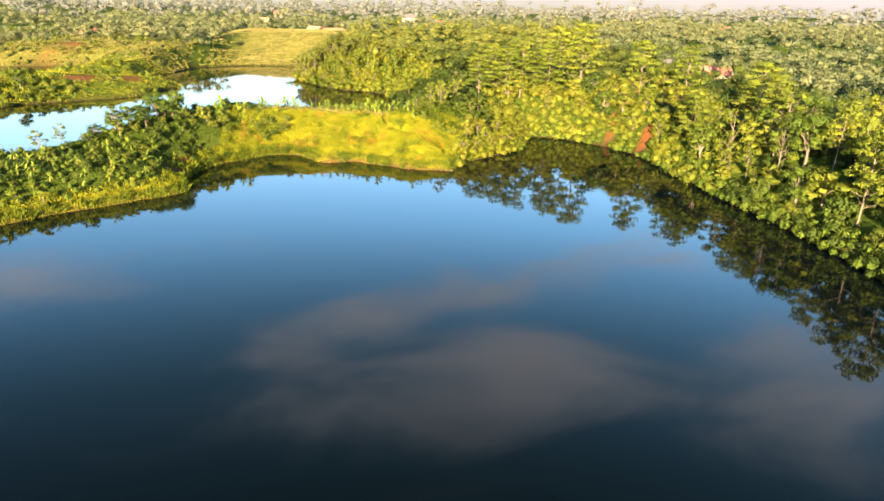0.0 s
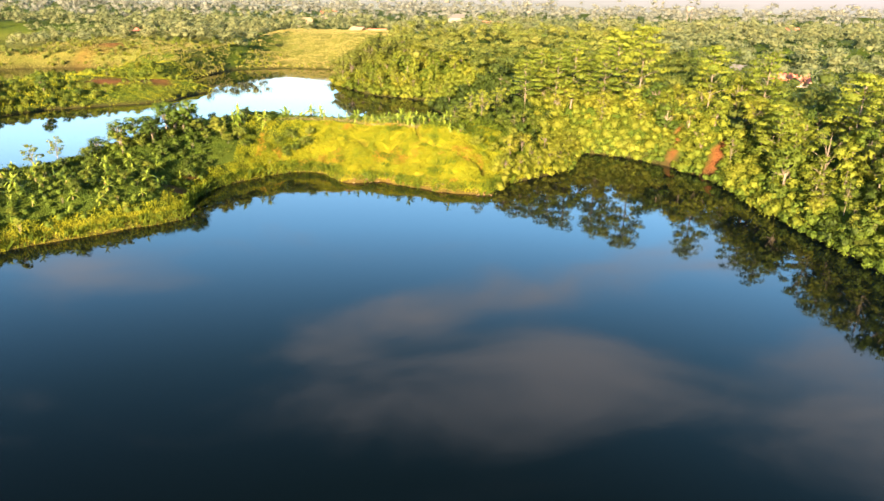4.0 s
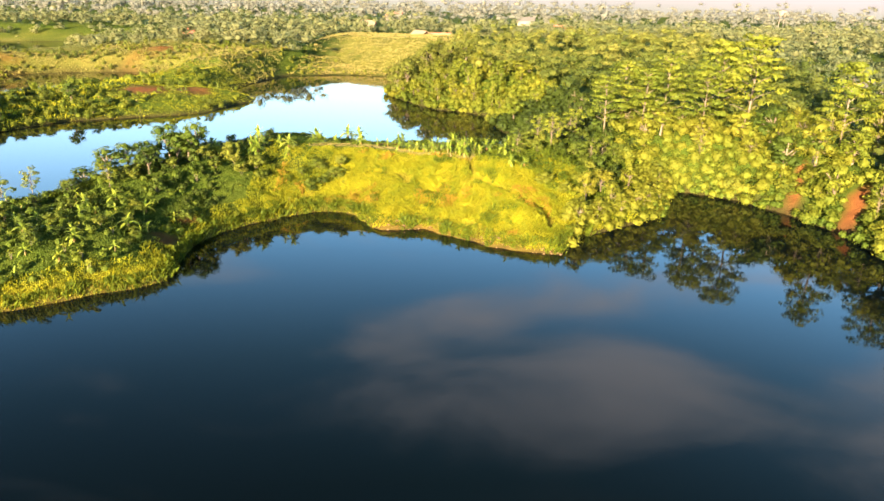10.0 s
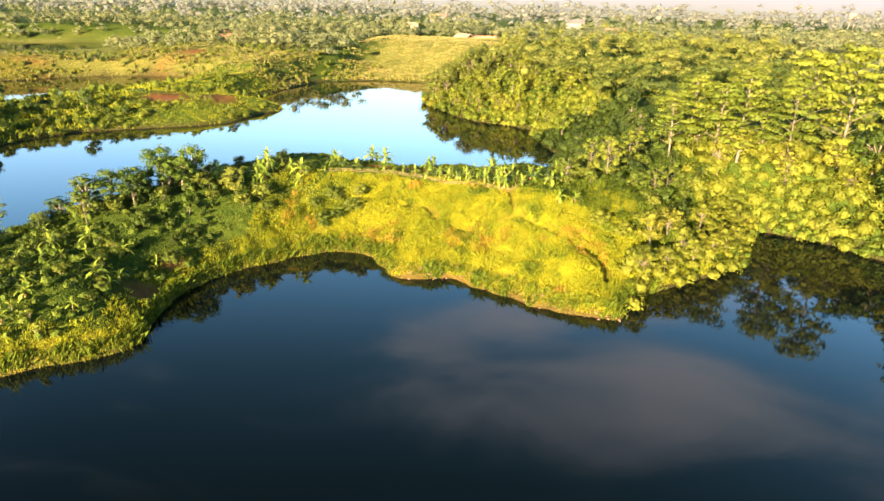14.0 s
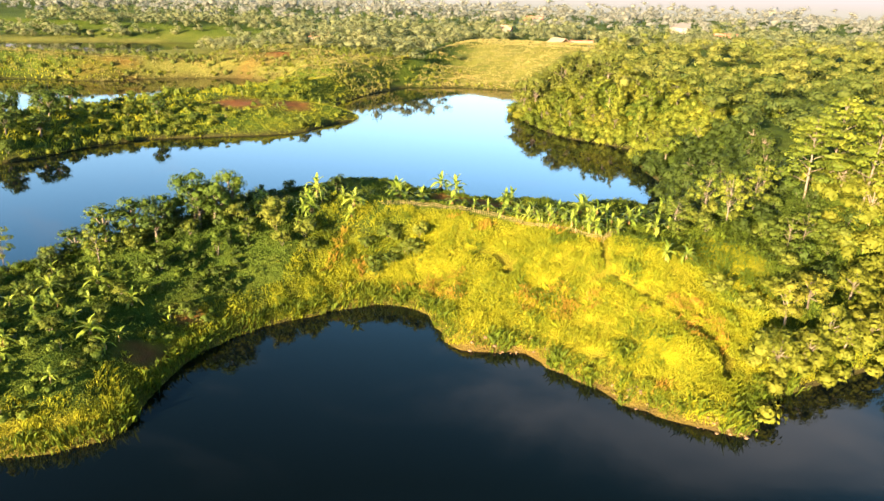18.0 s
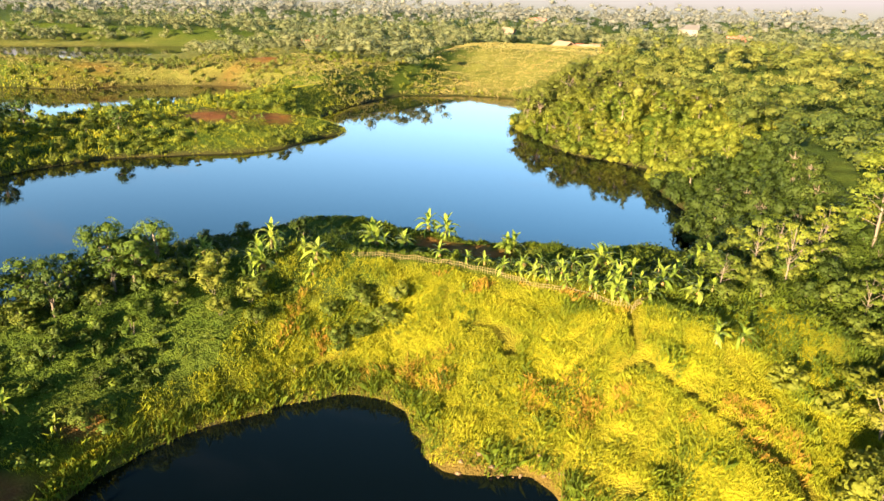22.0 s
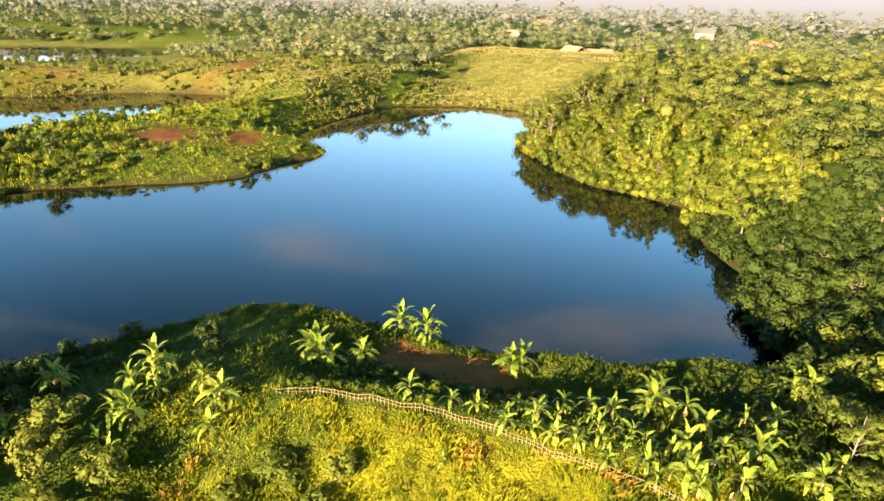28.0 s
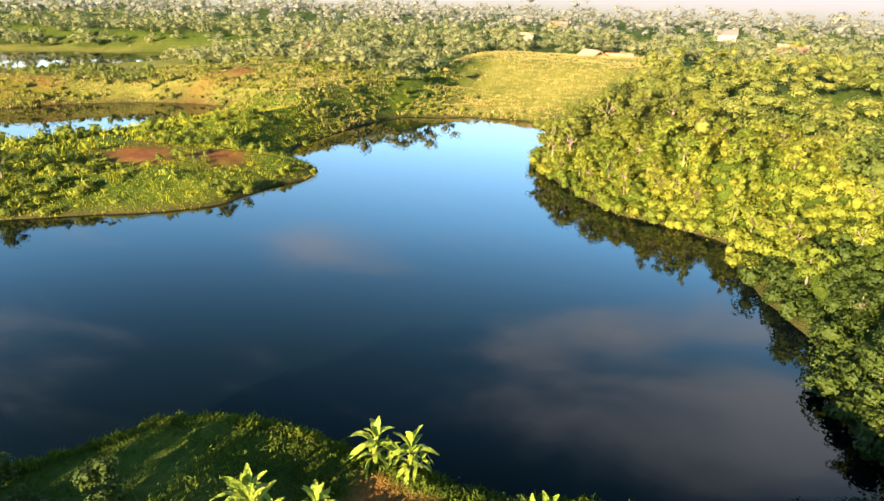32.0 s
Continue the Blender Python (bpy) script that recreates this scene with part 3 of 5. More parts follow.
def make_tree(rs, kind, height, radius, leaf_mat, n, size, label):
    """One tree or bush with its trunk and limbs and its crown."""
    root = new("bush" if kind in ("bush", "shrub") else "tree")
    root.empty_display_size = 0.3
    blobs, wood = [], []
    lean = rs.uniform(-0.06, 0.06, 2) * height
    top = np.array([lean[0], lean[1], height])
    if kind == "broad":
        wood.append(tube([(0, 0, -0.4), (lean[0] * 0.3, lean[1] * 0.3, height * 0.3), (lean[0] * 0.6, lean[1] * 0.6, height * 0.6), top * 0.88],
                         [radius * 0.08, radius * 0.06, radius * 0.045, radius * 0.02]))
        for k in range(15):
            a, r, z = k * 2.4 + rs.uniform(-0.3, 0.3), radius * rs.uniform(0.3, 0.75), height * rs.uniform(0.36, 0.86)
            p = np.array([math.cos(a) * r, math.sin(a) * r, z])
            br = radius * rs.uniform(0.26, 0.42)
            blobs.append((*p, br, br * rs.uniform(0.65, 0.85)))
            wood.append(tube([(lean[0] * 0.4, lean[1] * 0.4, height * rs.uniform(0.28, 0.5)), p * np.array([0.6, 0.6, 0.88]), p], [radius * 0.035, radius * 0.024, radius * 0.01], 5))
        blobs.append((*(top * 0.9), radius * 0.5, radius * 0.34))
    elif kind == "umbrella":
        wood.append(tube([(0, 0, -0.4), (lean[0] * 0.4, lean[1] * 0.4, height * 0.4), (lean[0] * 0.8, lean[1] * 0.8, height * 0.75), top * 0.97],
                         [0.2, 0.15, 0.1, 0.03]))
        for k in range(22):
            u = (k + 0.5) / 22
            z = height * (0.32 + 0.66 * u)
            a, r = k * 2.4 + rs.uniform(-0.4, 0.4), radius * (0.95 - 0.65 * u) * rs.uniform(0.65, 1.0)
            p = np.array([lean[0] * u + math.cos(a) * r, lean[1] * u + math.sin(a) * r, z])
            br = radius * rs.uniform(0.3, 0.44)
            blobs.append((*p, br, br * 0.26))
            base = np.array([lean[0] * (z / height - 0.12), lean[1] * (z / height - 0.12), z - height * 0.10])
            wood.append(tube([base, (base + p) / 2 + np.array([0, 0, 0.2]), p], [0.06, 0.04, 0.015], 5))
    elif kind == "open":
        wood.append(tube([(0, 0, -0.4), (lean[0] * 0.5, lean[1] * 0.5, height * 0.45), top * 0.95], [0.1, 0.075, 0.02]))
        for k in range(11):
            a, z = k * 2.4, height * (0.38 + 0.6 * (k + rs.uniform(0, 1)) / 12)
            r = radius * rs.uniform(0.4, 0.95) * (1.25 - 0.6 * z / height)
            p = np.array([math.cos(a) * r + lean[0] * 0.7, math.sin(a) * r + lean[1] * 0.7, z])
            blobs.append((*p, radius * 0.3, radius * 0.17))
            wood.append(tube([(lean[0] * 0.5, lean[1] * 0.5, z * 0.62), p * np.array([0.5, 0.5, 0.85]), p], [0.045, 0.03, 0.012], 5))
    elif kind == "slim":
        for k in range(3):
            a = k * 2.1 + rs.uniform(0, 1)
            p = np.array([math.cos(a) * radius * 0.5, math.sin(a) * radius * 0.5, height * rs.uniform(0.7, 1.0)])
            wood.append(tube([(0, 0, -0.3), p * 0.5 + np.array([0, 0, height * 0.05]), p], [0.06, 0.045, 0.03], 5))
            blobs.append((*p, radius * 0.48, radius * 0.3))
    elif kind == "cone":
        wood.append(tube([(0, 0, -0.3), (0, 0, height * 0.8)], [radius * 0.1, radius * 0.03]))
        for k in range(9):
            u = k / 8
            r = radius * (1 - 0.75 * u) * 0.62
            a = k * 2.4
            blobs.append((math.cos(a) * r * 0.5, math.sin(a) * r * 0.5, height * (0.16 + 0.74 * u), r, r * 0.9))
    else:
        for k in range(3):
            a = k * 2.1 + rs.uniform(0, 1)
            wood.append(tube([(0, 0, -0.3), (math.cos(a) * radius * 0.3, math.sin(a) * radius * 0.3, height * 0.5)], [0.05, 0.03], 5))
        for k in range(11 if kind == "bush" else 5):
            a, r = k * 2.4, radius * rs.uniform(0.2, 0.68)
            br = radius * rs.uniform(0.26, 0.44)
            blobs.append((math.cos(a) * r, math.sin(a) * r, height * rs.uniform(0.22, 0.76), br, br * rs.uniform(0.6, 0.9) * min(1.0, height / radius)))
    v, f = join(wood)
    part("trunk", np_mesh("trunk", v, f, MAT_BARK, True), root)
    v, f, vn = join(crown_pieces(rs, blobs, n, size, size * 0.72, 0.0 if kind in ("open", "umbrella", "slim") else 0.5, tufts=10))
    part("crown", np_mesh("crown", v, f, leaf_mat, normals=vn), root)
    return tagged(root, label, "bush" if kind in ("bush", "shrub") else "tree")


def spread(rs, box, gap, test=None, tries=1.0, shore=0.0):
    """Places scattered over a box with about that gap between them."""
    x0, y0, x1, y1 = box
    nx, ny = max(1, int((x1 - x0) / gap)), max(1, int((y1 - y0) / gap))
    gx, gy = np.meshgrid(np.arange(nx), np.arange(ny))
    X = x0 + (gx.ravel() + rs.uniform(0.05, 0.95, nx * ny)) * (x1 - x0) / nx
    Y = y0 + (gy.ravel() + rs.uniform(0.05, 0.95, nx * ny)) * (y1 - y0) / ny
    Z, d, dA, dB, dC, dD = ground_height(X, Y)
    ok = (d > shore) & (rs.uniform(0, 1, len(X)) < tries)
    if test is not None:
        ok &= test(X, Y, d, dA, dB)
    return X[ok], Y[ok], Z[ok]


rs = np.random.RandomState(3)
KINDS = {}


def kind(name, *args):
    KINDS[name] = [make_tree(rs, *args) for _ in range(3)]


USED = set()


def plant(name, x, y, z, s=1.0, group="", label=""):
    """Stands one more plant of a kind at a place."""
    proto = KINDS[name][rs.randint(len(KINDS[name]))]
    m = Matrix.LocRotScale((x, y, z), Euler((0, 0, rs.uniform(0, 6.28))), (s * rs.uniform(0.9, 1.1),) * 2 + (s * rs.uniform(0.85, 1.15),))
    if proto.name in USED:
        ob = copy_thing(proto, m)
    else:
        USED.add(proto.name)
        ob = proto
        ob.matrix_basis = m
    return tagged(ob, label, group=group)


kind("broad", "broad", 8.0, 3.8, MAT_LEAF, 1300, 0.5, "leafy green tree with a rounded sunlit crown")
kind("broad_gold", "broad", 8.5, 4.0, MAT_GOLD, 2300, 0.31, "golden green tree with a billowing crown")
kind("broad_dark", "broad", 9.0, 4.2, MAT_DARK, 1300, 0.5, "dark green tree with a dense round crown")
kind("umbrella", "umbrella", 15.0, 5.0, MAT_LEAF, 2300, 0.5, "tall slender tree with flat tiers of fine leaves")
kind("open", "open", 7.5, 2.5, MAT_LEAF, 1200, 0.27, "slim tree with pale branches and thin foliage")
kind("cone", "cone", 7.5, 2.4, MAT_LEAF, 1300, 0.36, "dense cone shaped tree at the shore")
kind("bush", "bush", 3.2, 2.2, MAT_BUSH, 1050, 0.23, "rounded leafy green bush")
kind("bush_dark", "bush", 3.0, 2.2, MAT_DARK, 650, 0.34, "dark green leafy bush in the shade")
kind("bush_gold", "bush", 3.2, 2.4, MAT_GOLD, 650, 0.36, "yellow green bush lit by low sun")
kind("slim", "slim", 3.2, 1.2, MAT_LEAF, 170, 0.42, "slender stem with a tuft of broad leaves")
kind("shrub", "shrub", 1.5, 1.1, MAT_LEAF, 220, 0.34, "low green shrub in the grass")

# bush and tree forms with shade put into the leaf colour
kind("bush_shade_dark", "bush", 3.0, 2.2, MAT_LEAF_SHADED, 900, 0.28, "deep green leafy bush in the shade")
kind("broad_shade_dark", "broad", 7.5, 4.0, MAT_LEAF_SHADED, 1300, 0.44, "deep green tree with a dense crown")
kind("broad_green", "broad", 8.0, 3.8, MAT_MID, 2400, 0.31, "fresh green tree with an open rounded crown")
MAT_OLIVE = leaf_material("leaf_olive", [(0.050, 0.072, 0.010), (0.090, 0.112, 0.014), (0.135, 0.150, 0.020)], 0.42)
kind("broad_olive", "broad", 9.0, 4.4, MAT_OLIVE, 1500, 0.44, "olive green tree with a dense round crown")

# ---- plants: places ----
def sow(names, weights, box, gap, test=None, size=(0.8, 1.25), group="", tries=1.0):
    X, Y, Z = spread(rs, box, gap, test, tries, 0.5)
    for x, y, z in zip(X, Y, Z):
        plant(names[rs.choice(len(names), p=np.array(weights) / sum(weights))], x, y, z - 0.1, rs.uniform(*size), group)


def stand(name, places, size=(0.85, 1.15), group="", label=""):
    P = np.array(places, float)
    Z = ground_height(P[:, 0], P[:, 1])[0]
    for (x, y), z in zip(P, Z):
        plant(name, x, y, z - 0.1, rs.uniform(*size), group, label)


# wooded east shore
EAST = "trees of the east wood"
sow(["broad", "open", "umbrella", "broad_green"], [3, 3, 2, 2], (70, 60, 112, 136), 6.6, lambda X, Y, d, a, b: (a > 3) & (a < 26), (0.75, 1.15), EAST)
sow(["broad", "broad_gold", "umbrella", "broad_dark", "open"], [4, 3, 4, 1.5, 2], (70, 136, 112, 190), 6.0, lambda X, Y, d, a, b: (a > 3) & (a < 24) & (soil_mask(X, Y) < 0.15), (0.75, 1.15), EAST)
sow(["bush", "bush_gold", "bush_dark"], [4, 2, 3], (50, 60, 96, 124), 4.6, lambda X, Y, d, a, b: (a > 0.3) & (a < 8), (0.8, 1.5), "bushes of the east shore")
sow(["bush", "bush_gold", "bush_dark"], [4, 4, 2], (50, 124, 96, 200), 6.5, lambda X, Y, d, a, b: (a > 0.3) & (a < 7) & (soil_mask(X, Y) < 0.25), (0.7, 1.25), "bushes of the east shore")
stand("open", [(91.5, 126), (84, 116), (86, 150), (86, 121), (83, 131), (82, 139)], (1.3, 1.6), EAST)
# grove at the head of the cove
GROVE = "trees of the grove by the cove"
stand("umbrella", [(50, 197), (47.5, 205), (62.8, 208.7), (62.7, 195.7), (56, 202), (68, 203), (54, 211), (43, 200), (73, 198)], (1.05, 1.3), GROVE)
stand("broad_gold", [(37, 163), (42, 166), (49.5, 178), (43, 175.5), (36.5, 169.5), (33, 165), (46, 171)], (0.55, 0.72), "golden trees over the cove")
stand("broad_gold", [(30.5, 156.5), (34, 159.5), (39, 163.5), (44, 167.5), (48.5, 174), (51.5, 182)], (0.5, 0.66), "golden trees over the cove")
stand("bush_gold", [(29.5, 166.5), (32.5, 170), (31, 160), (36, 162), (40, 164.5), (26, 168)], (0.9, 1.3), "golden trees over the cove")
stand("open", [(22.1, 182.3), (29.2, 184.8), (37, 183.1), (27, 190), (34, 192), (40, 187), (31, 187.5), (36, 196), (30.5, 195)], (0.75, 1.0), GROVE)
sow(["broad_gold", "broad", "open"], [4, 2, 2], (46, 178, 84, 205), 6.0, lambda X, Y, d, a, b: (a > 4), (0.7, 1.0), GROVE)
sow(["bush_shade_dark", "bush", "bush_dark"], [3, 3, 1], (20, 166, 48, 208), 4.0, lambda X, Y, d, a, b: (a > 8) & (b > 1.0) & (X > 22 + (Y < 178) * 10), (0.6, 1.1), "bushes below the grove")
# right peninsula: a dark round-topped clump at its point, then lighter growth
stand("broad_olive", [(-12.5, 322), (-11, 316), (-7, 312), (-10, 328), (-5, 323), (0, 319), (6, 317), (-4, 331), (2, 327), (9, 323), (15, 324), (-8, 338), (4, 335), (12, 332), (20, 331)], (0.8, 1.05), "dark trees on the point")
sow(["broad", "broad_gold", "bush_gold"], [3, 4, 2], (-10, 284, 70, 360), 7.0, lambda X, Y, d, a, b: (b > 9) & (b < 40) & ((X - 4) ** 2 + (Y - 327) ** 2 > 250), (0.6, 0.9), "trees of the far peninsula")
stand("broad_gold", [(-8, 305), (-2, 296), (5, 289), (11, 286), (17, 282), (27, 268), (28, 258)], (0.6, 0.8), "trees of the far peninsula")
stand("broad", [(-4, 301), (2, 294), (14, 285), (25, 272), (0, 305), (9, 293)], (0.6, 0.85), "trees of the far peninsula")
stand("cone", [(23, 276.5), (26, 283), (17.8, 288), (10.3, 294)], (1.0, 1.3), "trees of the far peninsula")
sow(["bush_gold", "bush"], [6, 3], (-16, 270, 40, 345), 9, lambda X, Y, d, a, b: (b > 0.2) & (b < 12), (0.8, 1.2), "bushes of the far peninsula")
sow(["bush", "broad"], [2, 3], (22, 242, 52, 274), 8, lambda X, Y, d, a, b: (b > 0.2) & (b < 18), (0.55, 0.85), "bushes of the inner shore")
# inner shore shade is put into the leaf colour of these
sow(["bush_shade_dark", "broad_shade_dark"], [2, 3], (22, 206, 52, 244), 7, lambda X, Y, d, a, b: (b > 0.2) & (b < 18), (0.6, 0.95), "dark bushes of the inner shore")
# the ridge
stand("bush", [(-14, 170.5), (-18, 172), (-11.5, 175), (-15.5, 174.5), (-12.5, 172.5), (-16, 169.2)], (0.72, 0.88), "bush clump on the ridge")
stand("bush", [(-32, 166), (-27.8, 167), (-26, 170), (-29.5, 169), (-31, 171.5), (-24.5, 168)], (0.8, 1.05), "bushes on the west of the ridge")
stand("bush_shade_dark", [(-34, 181), (-31, 184), (-27, 186), (-38, 182), (-42, 179), (-35, 186), (-39, 187)], (0.8, 1.1), "bushes on the west of the ridge")
LTREES = "trees at the west end of the ridge"
stand("broad_green", [(-38, 165), (-43, 164.5), (-39.5, 171), (-45, 161.5), (-44, 169)], (0.58, 0.72), LTREES)
stand("broad_green", [(-36.5, 166), (-40.5, 167.8), (-36, 169.5)], (0.74, 0.84), LTREES)
stand("bush", [(-38, 162.5), (-42.5, 162), (-45.5, 166.5), (-37.5, 168.5), (-41.5, 170.5), (-47, 163.5), (-34.5, 167.5), (-43, 158.5)], (0.8, 1.15), "bushes under the west trees")
stand("broad_dark", [(-41, 160), (-47, 158.5), (-51, 158)], (0.55, 0.7), LTREES)
stand("broad_shade_dark", [(-50.5, 153), (-53.5, 147.5)], (0.4, 0.5), LTREES)
stand("open", [(-45.2, 154.7), (-56.5, 152.5), (-60.5, 151)], (0.7, 0.85), LTREES, "small tree with bare pale branches and thin leaves")
sow(["bush_dark", "bush"], [3, 3], (-100, 118, -30, 186), 8.5, lambda X, Y, d, a, b: (a > 6) & (b > 2) & (X + Y * 0.55 < 62), (0.4, 0.7), "plants of the west bank")
sow(["slim", "bush"], [5, 2], (-84, 120, -29, 152), 3.6, lambda X, Y, d, a, b: (a > 1.5) & (a < 24) & (b > 4), (0.45, 0.75), "plants of the west bank", 0.7)
sow(["bush_shade_dark", "shrub", "bush_dark"], [2, 3, 2], (-50, 146, -24, 168), 3.4, lambda X, Y, d, a, b: (a > 2.5) & (X + Y * 0.3 < 20) & (soil_mask(X, Y) < 0.2), (0.3, 0.55), "bushes under the west trees", 0.85)
sow(["shrub", "slim"], [3, 1], (-34, 144, -6, 178), 3.6, lambda X, Y, d, a, b: (a > 1) & (soil_mask(X, Y) < 0.2), (0.5, 0.9), "plants in the ridge grass", 0.5)
# left peninsula and cliffs
PEN = "plants of the low peninsula"
sow(["bush_gold", "bush", "shrub", "slim"], [1, 3, 3, 2], (-112, 215, -60, 320), 7.5, lambda X, Y, d, a, b: (b > 0.5) & (soil_mask(X, Y) < 0.3), (0.5, 0.95), PEN, 0.8)
sow(["bush_dark", "bush", "broad_dark"], [4, 2, 1], (-150, 205, -92, 268), 5.5, lambda X, Y, d, a, b: (b > 1), (0.6, 0.95), PEN)
sow(["bush", "broad"], [3, 1], (-112, 335, -66, 392), 9, lambda X, Y, d, a, b: (d > 7) & (Y > 362), (0.5, 0.8), "bushes on the far hills", 0.7)


# ---- undergrowth, thickets and far woods ----
def undergrowth(name, r, box, gap, test, height, size, mat, label, each=4):
    """A low leafy cover that nobody could count."""
    X, Y, Z = spread(r, box, gap, test)
    n = len(X)
    hump = np.repeat(0.35 + 0.65 * step(-0.6, 0.8, waves(X, Y, 6, 31)), each)
    c = np.repeat(np.stack([X, Y, Z], 1), each, 0) + r.normal(0, gap * 0.4, (n * each, 3)) * np.array([1, 1, 0])
    c[:, 2] += height * hump * r.uniform(0.1, 1.0, n * each) ** 0.7
    v, f, vn = cards(r, c, np.tile([0.0, 0.0, 0.7], (n * each, 1)), size, size * 0.6, soft=0.3)
    tagged(new(name, np_mesh(name, v, f, mat, normals=vn)), label, "undergrowth", kind="stuff")


def far_wood(name, r, X, Y, Z, size, n, leaf, mat, label):
    """A wood that nobody could count: crowns of many sizes, each of two or three leafy masses."""
    pick = np.repeat(np.arange(len(X)), r.choice([1, 2, 3], len(X), p=[0.25, 0.45, 0.3]))
    big = size * r.choice([0.5, 0.75, 0.95, 1.1, 1.3], len(X)) * r.uniform(0.8, 1.2, len(X))
    tall = big * r.uniform(1.2, 2.2, len(X))
    k = len(pick)
    R = big[pick] * r.uniform(0.5, 0.85, k)
    H = R * r.uniform(0.9, 1.5, k)
    x, y = X[pick] + r.normal(0, 0.42, k) * big[pick], Y[pick] + r.normal(0, 0.42, k) * big[pick]
    z = Z[pick] + np.maximum(tall[pick] * r.uniform(0.55, 1.0, k) - H, 0) - 0.2
    v, f, vn = join(dome_pieces(r, x, y, z, R, H, n, leaf, 8, 6.0, 0.5, 0.55, 0.2))
    tagged(new(name, np_mesh(name, v, f, mat, normals=vn)), label, "woodland", kind="stuff")


# houses: place, turn, width, length, height of the eaves, roof, label, depth below the ground's mean
HOUSES = [(-163, 525, 70, 9, 13, 4, MAT_TILE_RED, "house with a faded red tile roof among trees", 0),
          (-9, 486, 35, 9, 12, 3, MAT_TILE_TAN, "house with a tan roof behind the grassy hill", 3.0),
          (3, 491, 95, 8, 11, 3, MAT_TILE_RED, "house with a red tile roof behind the grassy hill", 3.0),
          (140, 270, 30, 7, 9, 4, MAT_ROOF_ZINC, "house with a pale sheet roof in the wood", 2.2),
          (147, 250, 75, 7, 9, 4, MAT_TILE_RED, "house with a red tile roof in the wood", 2.2),
          (-50, 807, 80, 10, 16, 5, MAT_TILE_RED, "large house with a red roof far off", 0),
          (271, 552, 80, 10, 15, 5, MAT_ROOF_ZINC, "large house with a pale roof far off", 0),
          (323, 546, 60, 9, 9, 7, MAT_TILE_RED, "tall house with a red roof far off", 0),
          (79, 713, 80, 10, 15, 5, MAT_ROOF_ZINC, "house with a pale roof on the plain", 0),
          (88, 547, 80, 9, 13, 5, MAT_TILE_RED, "house with a dull red roof behind the wood", 0),
          (-54, 598, 85, 8, 11, 4, MAT_TILE_TAN, "house with a brown roof among trees", 0)]


def away(X, Y):
    """Off the houses and the ground in front of them."""
    ok = np.ones(X.shape, bool)
    for x, y, *_ in HOUSES:
        ok &= ~((np.abs(X - x) < 8) & (Y > y - 6) & (Y < y + 7))
    return ok


# leaf colour of the farthest woods, paled and greyed to stand for haze
FAR_HAZED = leaf_material("far_leaf_hazed", [(0.125, 0.145, 0.115), (0.160, 0.178, 0.138), (0.200, 0.215, 0.162), (0.240, 0.250, 0.185)], 0.5, 0.03, island=0.16, grain=0.5)
FAR = leaf_material("far_leaf", [(0.060, 0.090, 0.016), (0.105, 0.138, 0.022), (0.160, 0.182, 0.030), (0.220, 0.228, 0.042)], 0.5, 0.06, island=0.16, grain=1.4)
# darker copy of the far leaf, with the east wood's shade in its colour
FAR_SHADED = leaf_material("far_leaf_shaded", [(0.028, 0.050, 0.010), (0.058, 0.088, 0.014), (0.110, 0.135, 0.019), (0.180, 0.192, 0.026)], 0.5, 0.06, island=0.16, grain=1.4)
# lightened green for the middle distance, with haze put into the leaf colour
FAR_GREEN_HAZED = leaf_material("far_leaf_green_hazed", [(0.068, 0.098, 0.042), (0.105, 0.134, 0.055), (0.146, 0.170, 0.068), (0.195, 0.208, 0.082)], 0.5, 0.03, island=0.16, grain=0.9)
r2 = np.random.RandomState(9)


def thicket(name, r, box, gap, test, size, n, leaf, mat, label, tall=1.25):
    """Bushes grown into one another."""
    X, Y, Z = spread(r, box, gap, test, shore=-1.5)
    R = size * r.uniform(0.55, 1.35, len(X))
    H = R * tall * r.uniform(0.7, 1.5, len(X))
    v, f, vn = join(dome_pieces(r, X, Y, np.maximum(Z, 0.25) - 0.35 * R, R, H + 0.35 * R, int(n * 1.2), leaf * 1.2, 10, 8.0, 0.5, 0.64, 0.15))
    tagged(new(name, np_mesh(name, v, f, mat, normals=vn)), label, "thicket", kind="stuff")


thicket("thicket_east", r2, (48, 124, 112, 204), 2.1, lambda X, Y, d, a, b: (a < 11) & (soil_mask(X, Y) < 0.45) & (X > 50), 1.7, 110, 0.38, MAT_LEAF, "tangled green thicket down to the water")
# shade of the east shore is in this leaf colour
thicket("thicket_east_shade", r2, (60, 60, 112, 124), 2.9, lambda X, Y, d, a, b: (a < 22), 1.7, 110, 0.4, MAT_LEAF_SHADED, "tangled thicket in shade-dark green along the east shore")
thicket("thicket_waterline", r2, (46, 60, 92, 206), 1.55, lambda X, Y, d, a, b: (a < 3.4) & (soil_mask(X, Y) < 0.3), 1.25, 100, 0.32, MAT_MID, "fresh green bushes hanging over the waterline")
thicket("thicket_cove", r2, (28, 148, 54, 186), 2.2, lambda X, Y, d, a, b: (a < 5) & (b > 8), 1.5, 130, 0.36, MAT_GOLD, "golden growth hanging over the cove")
thicket("thicket_grove", r2, (44, 172, 84, 216), 3.0, lambda X, Y, d, a, b: (a > 1) & (soil_mask(X, Y) < 0.15) & (b > 8), 2.3, 170, 0.42, MAT_GOLD, "golden green thicket under the grove")
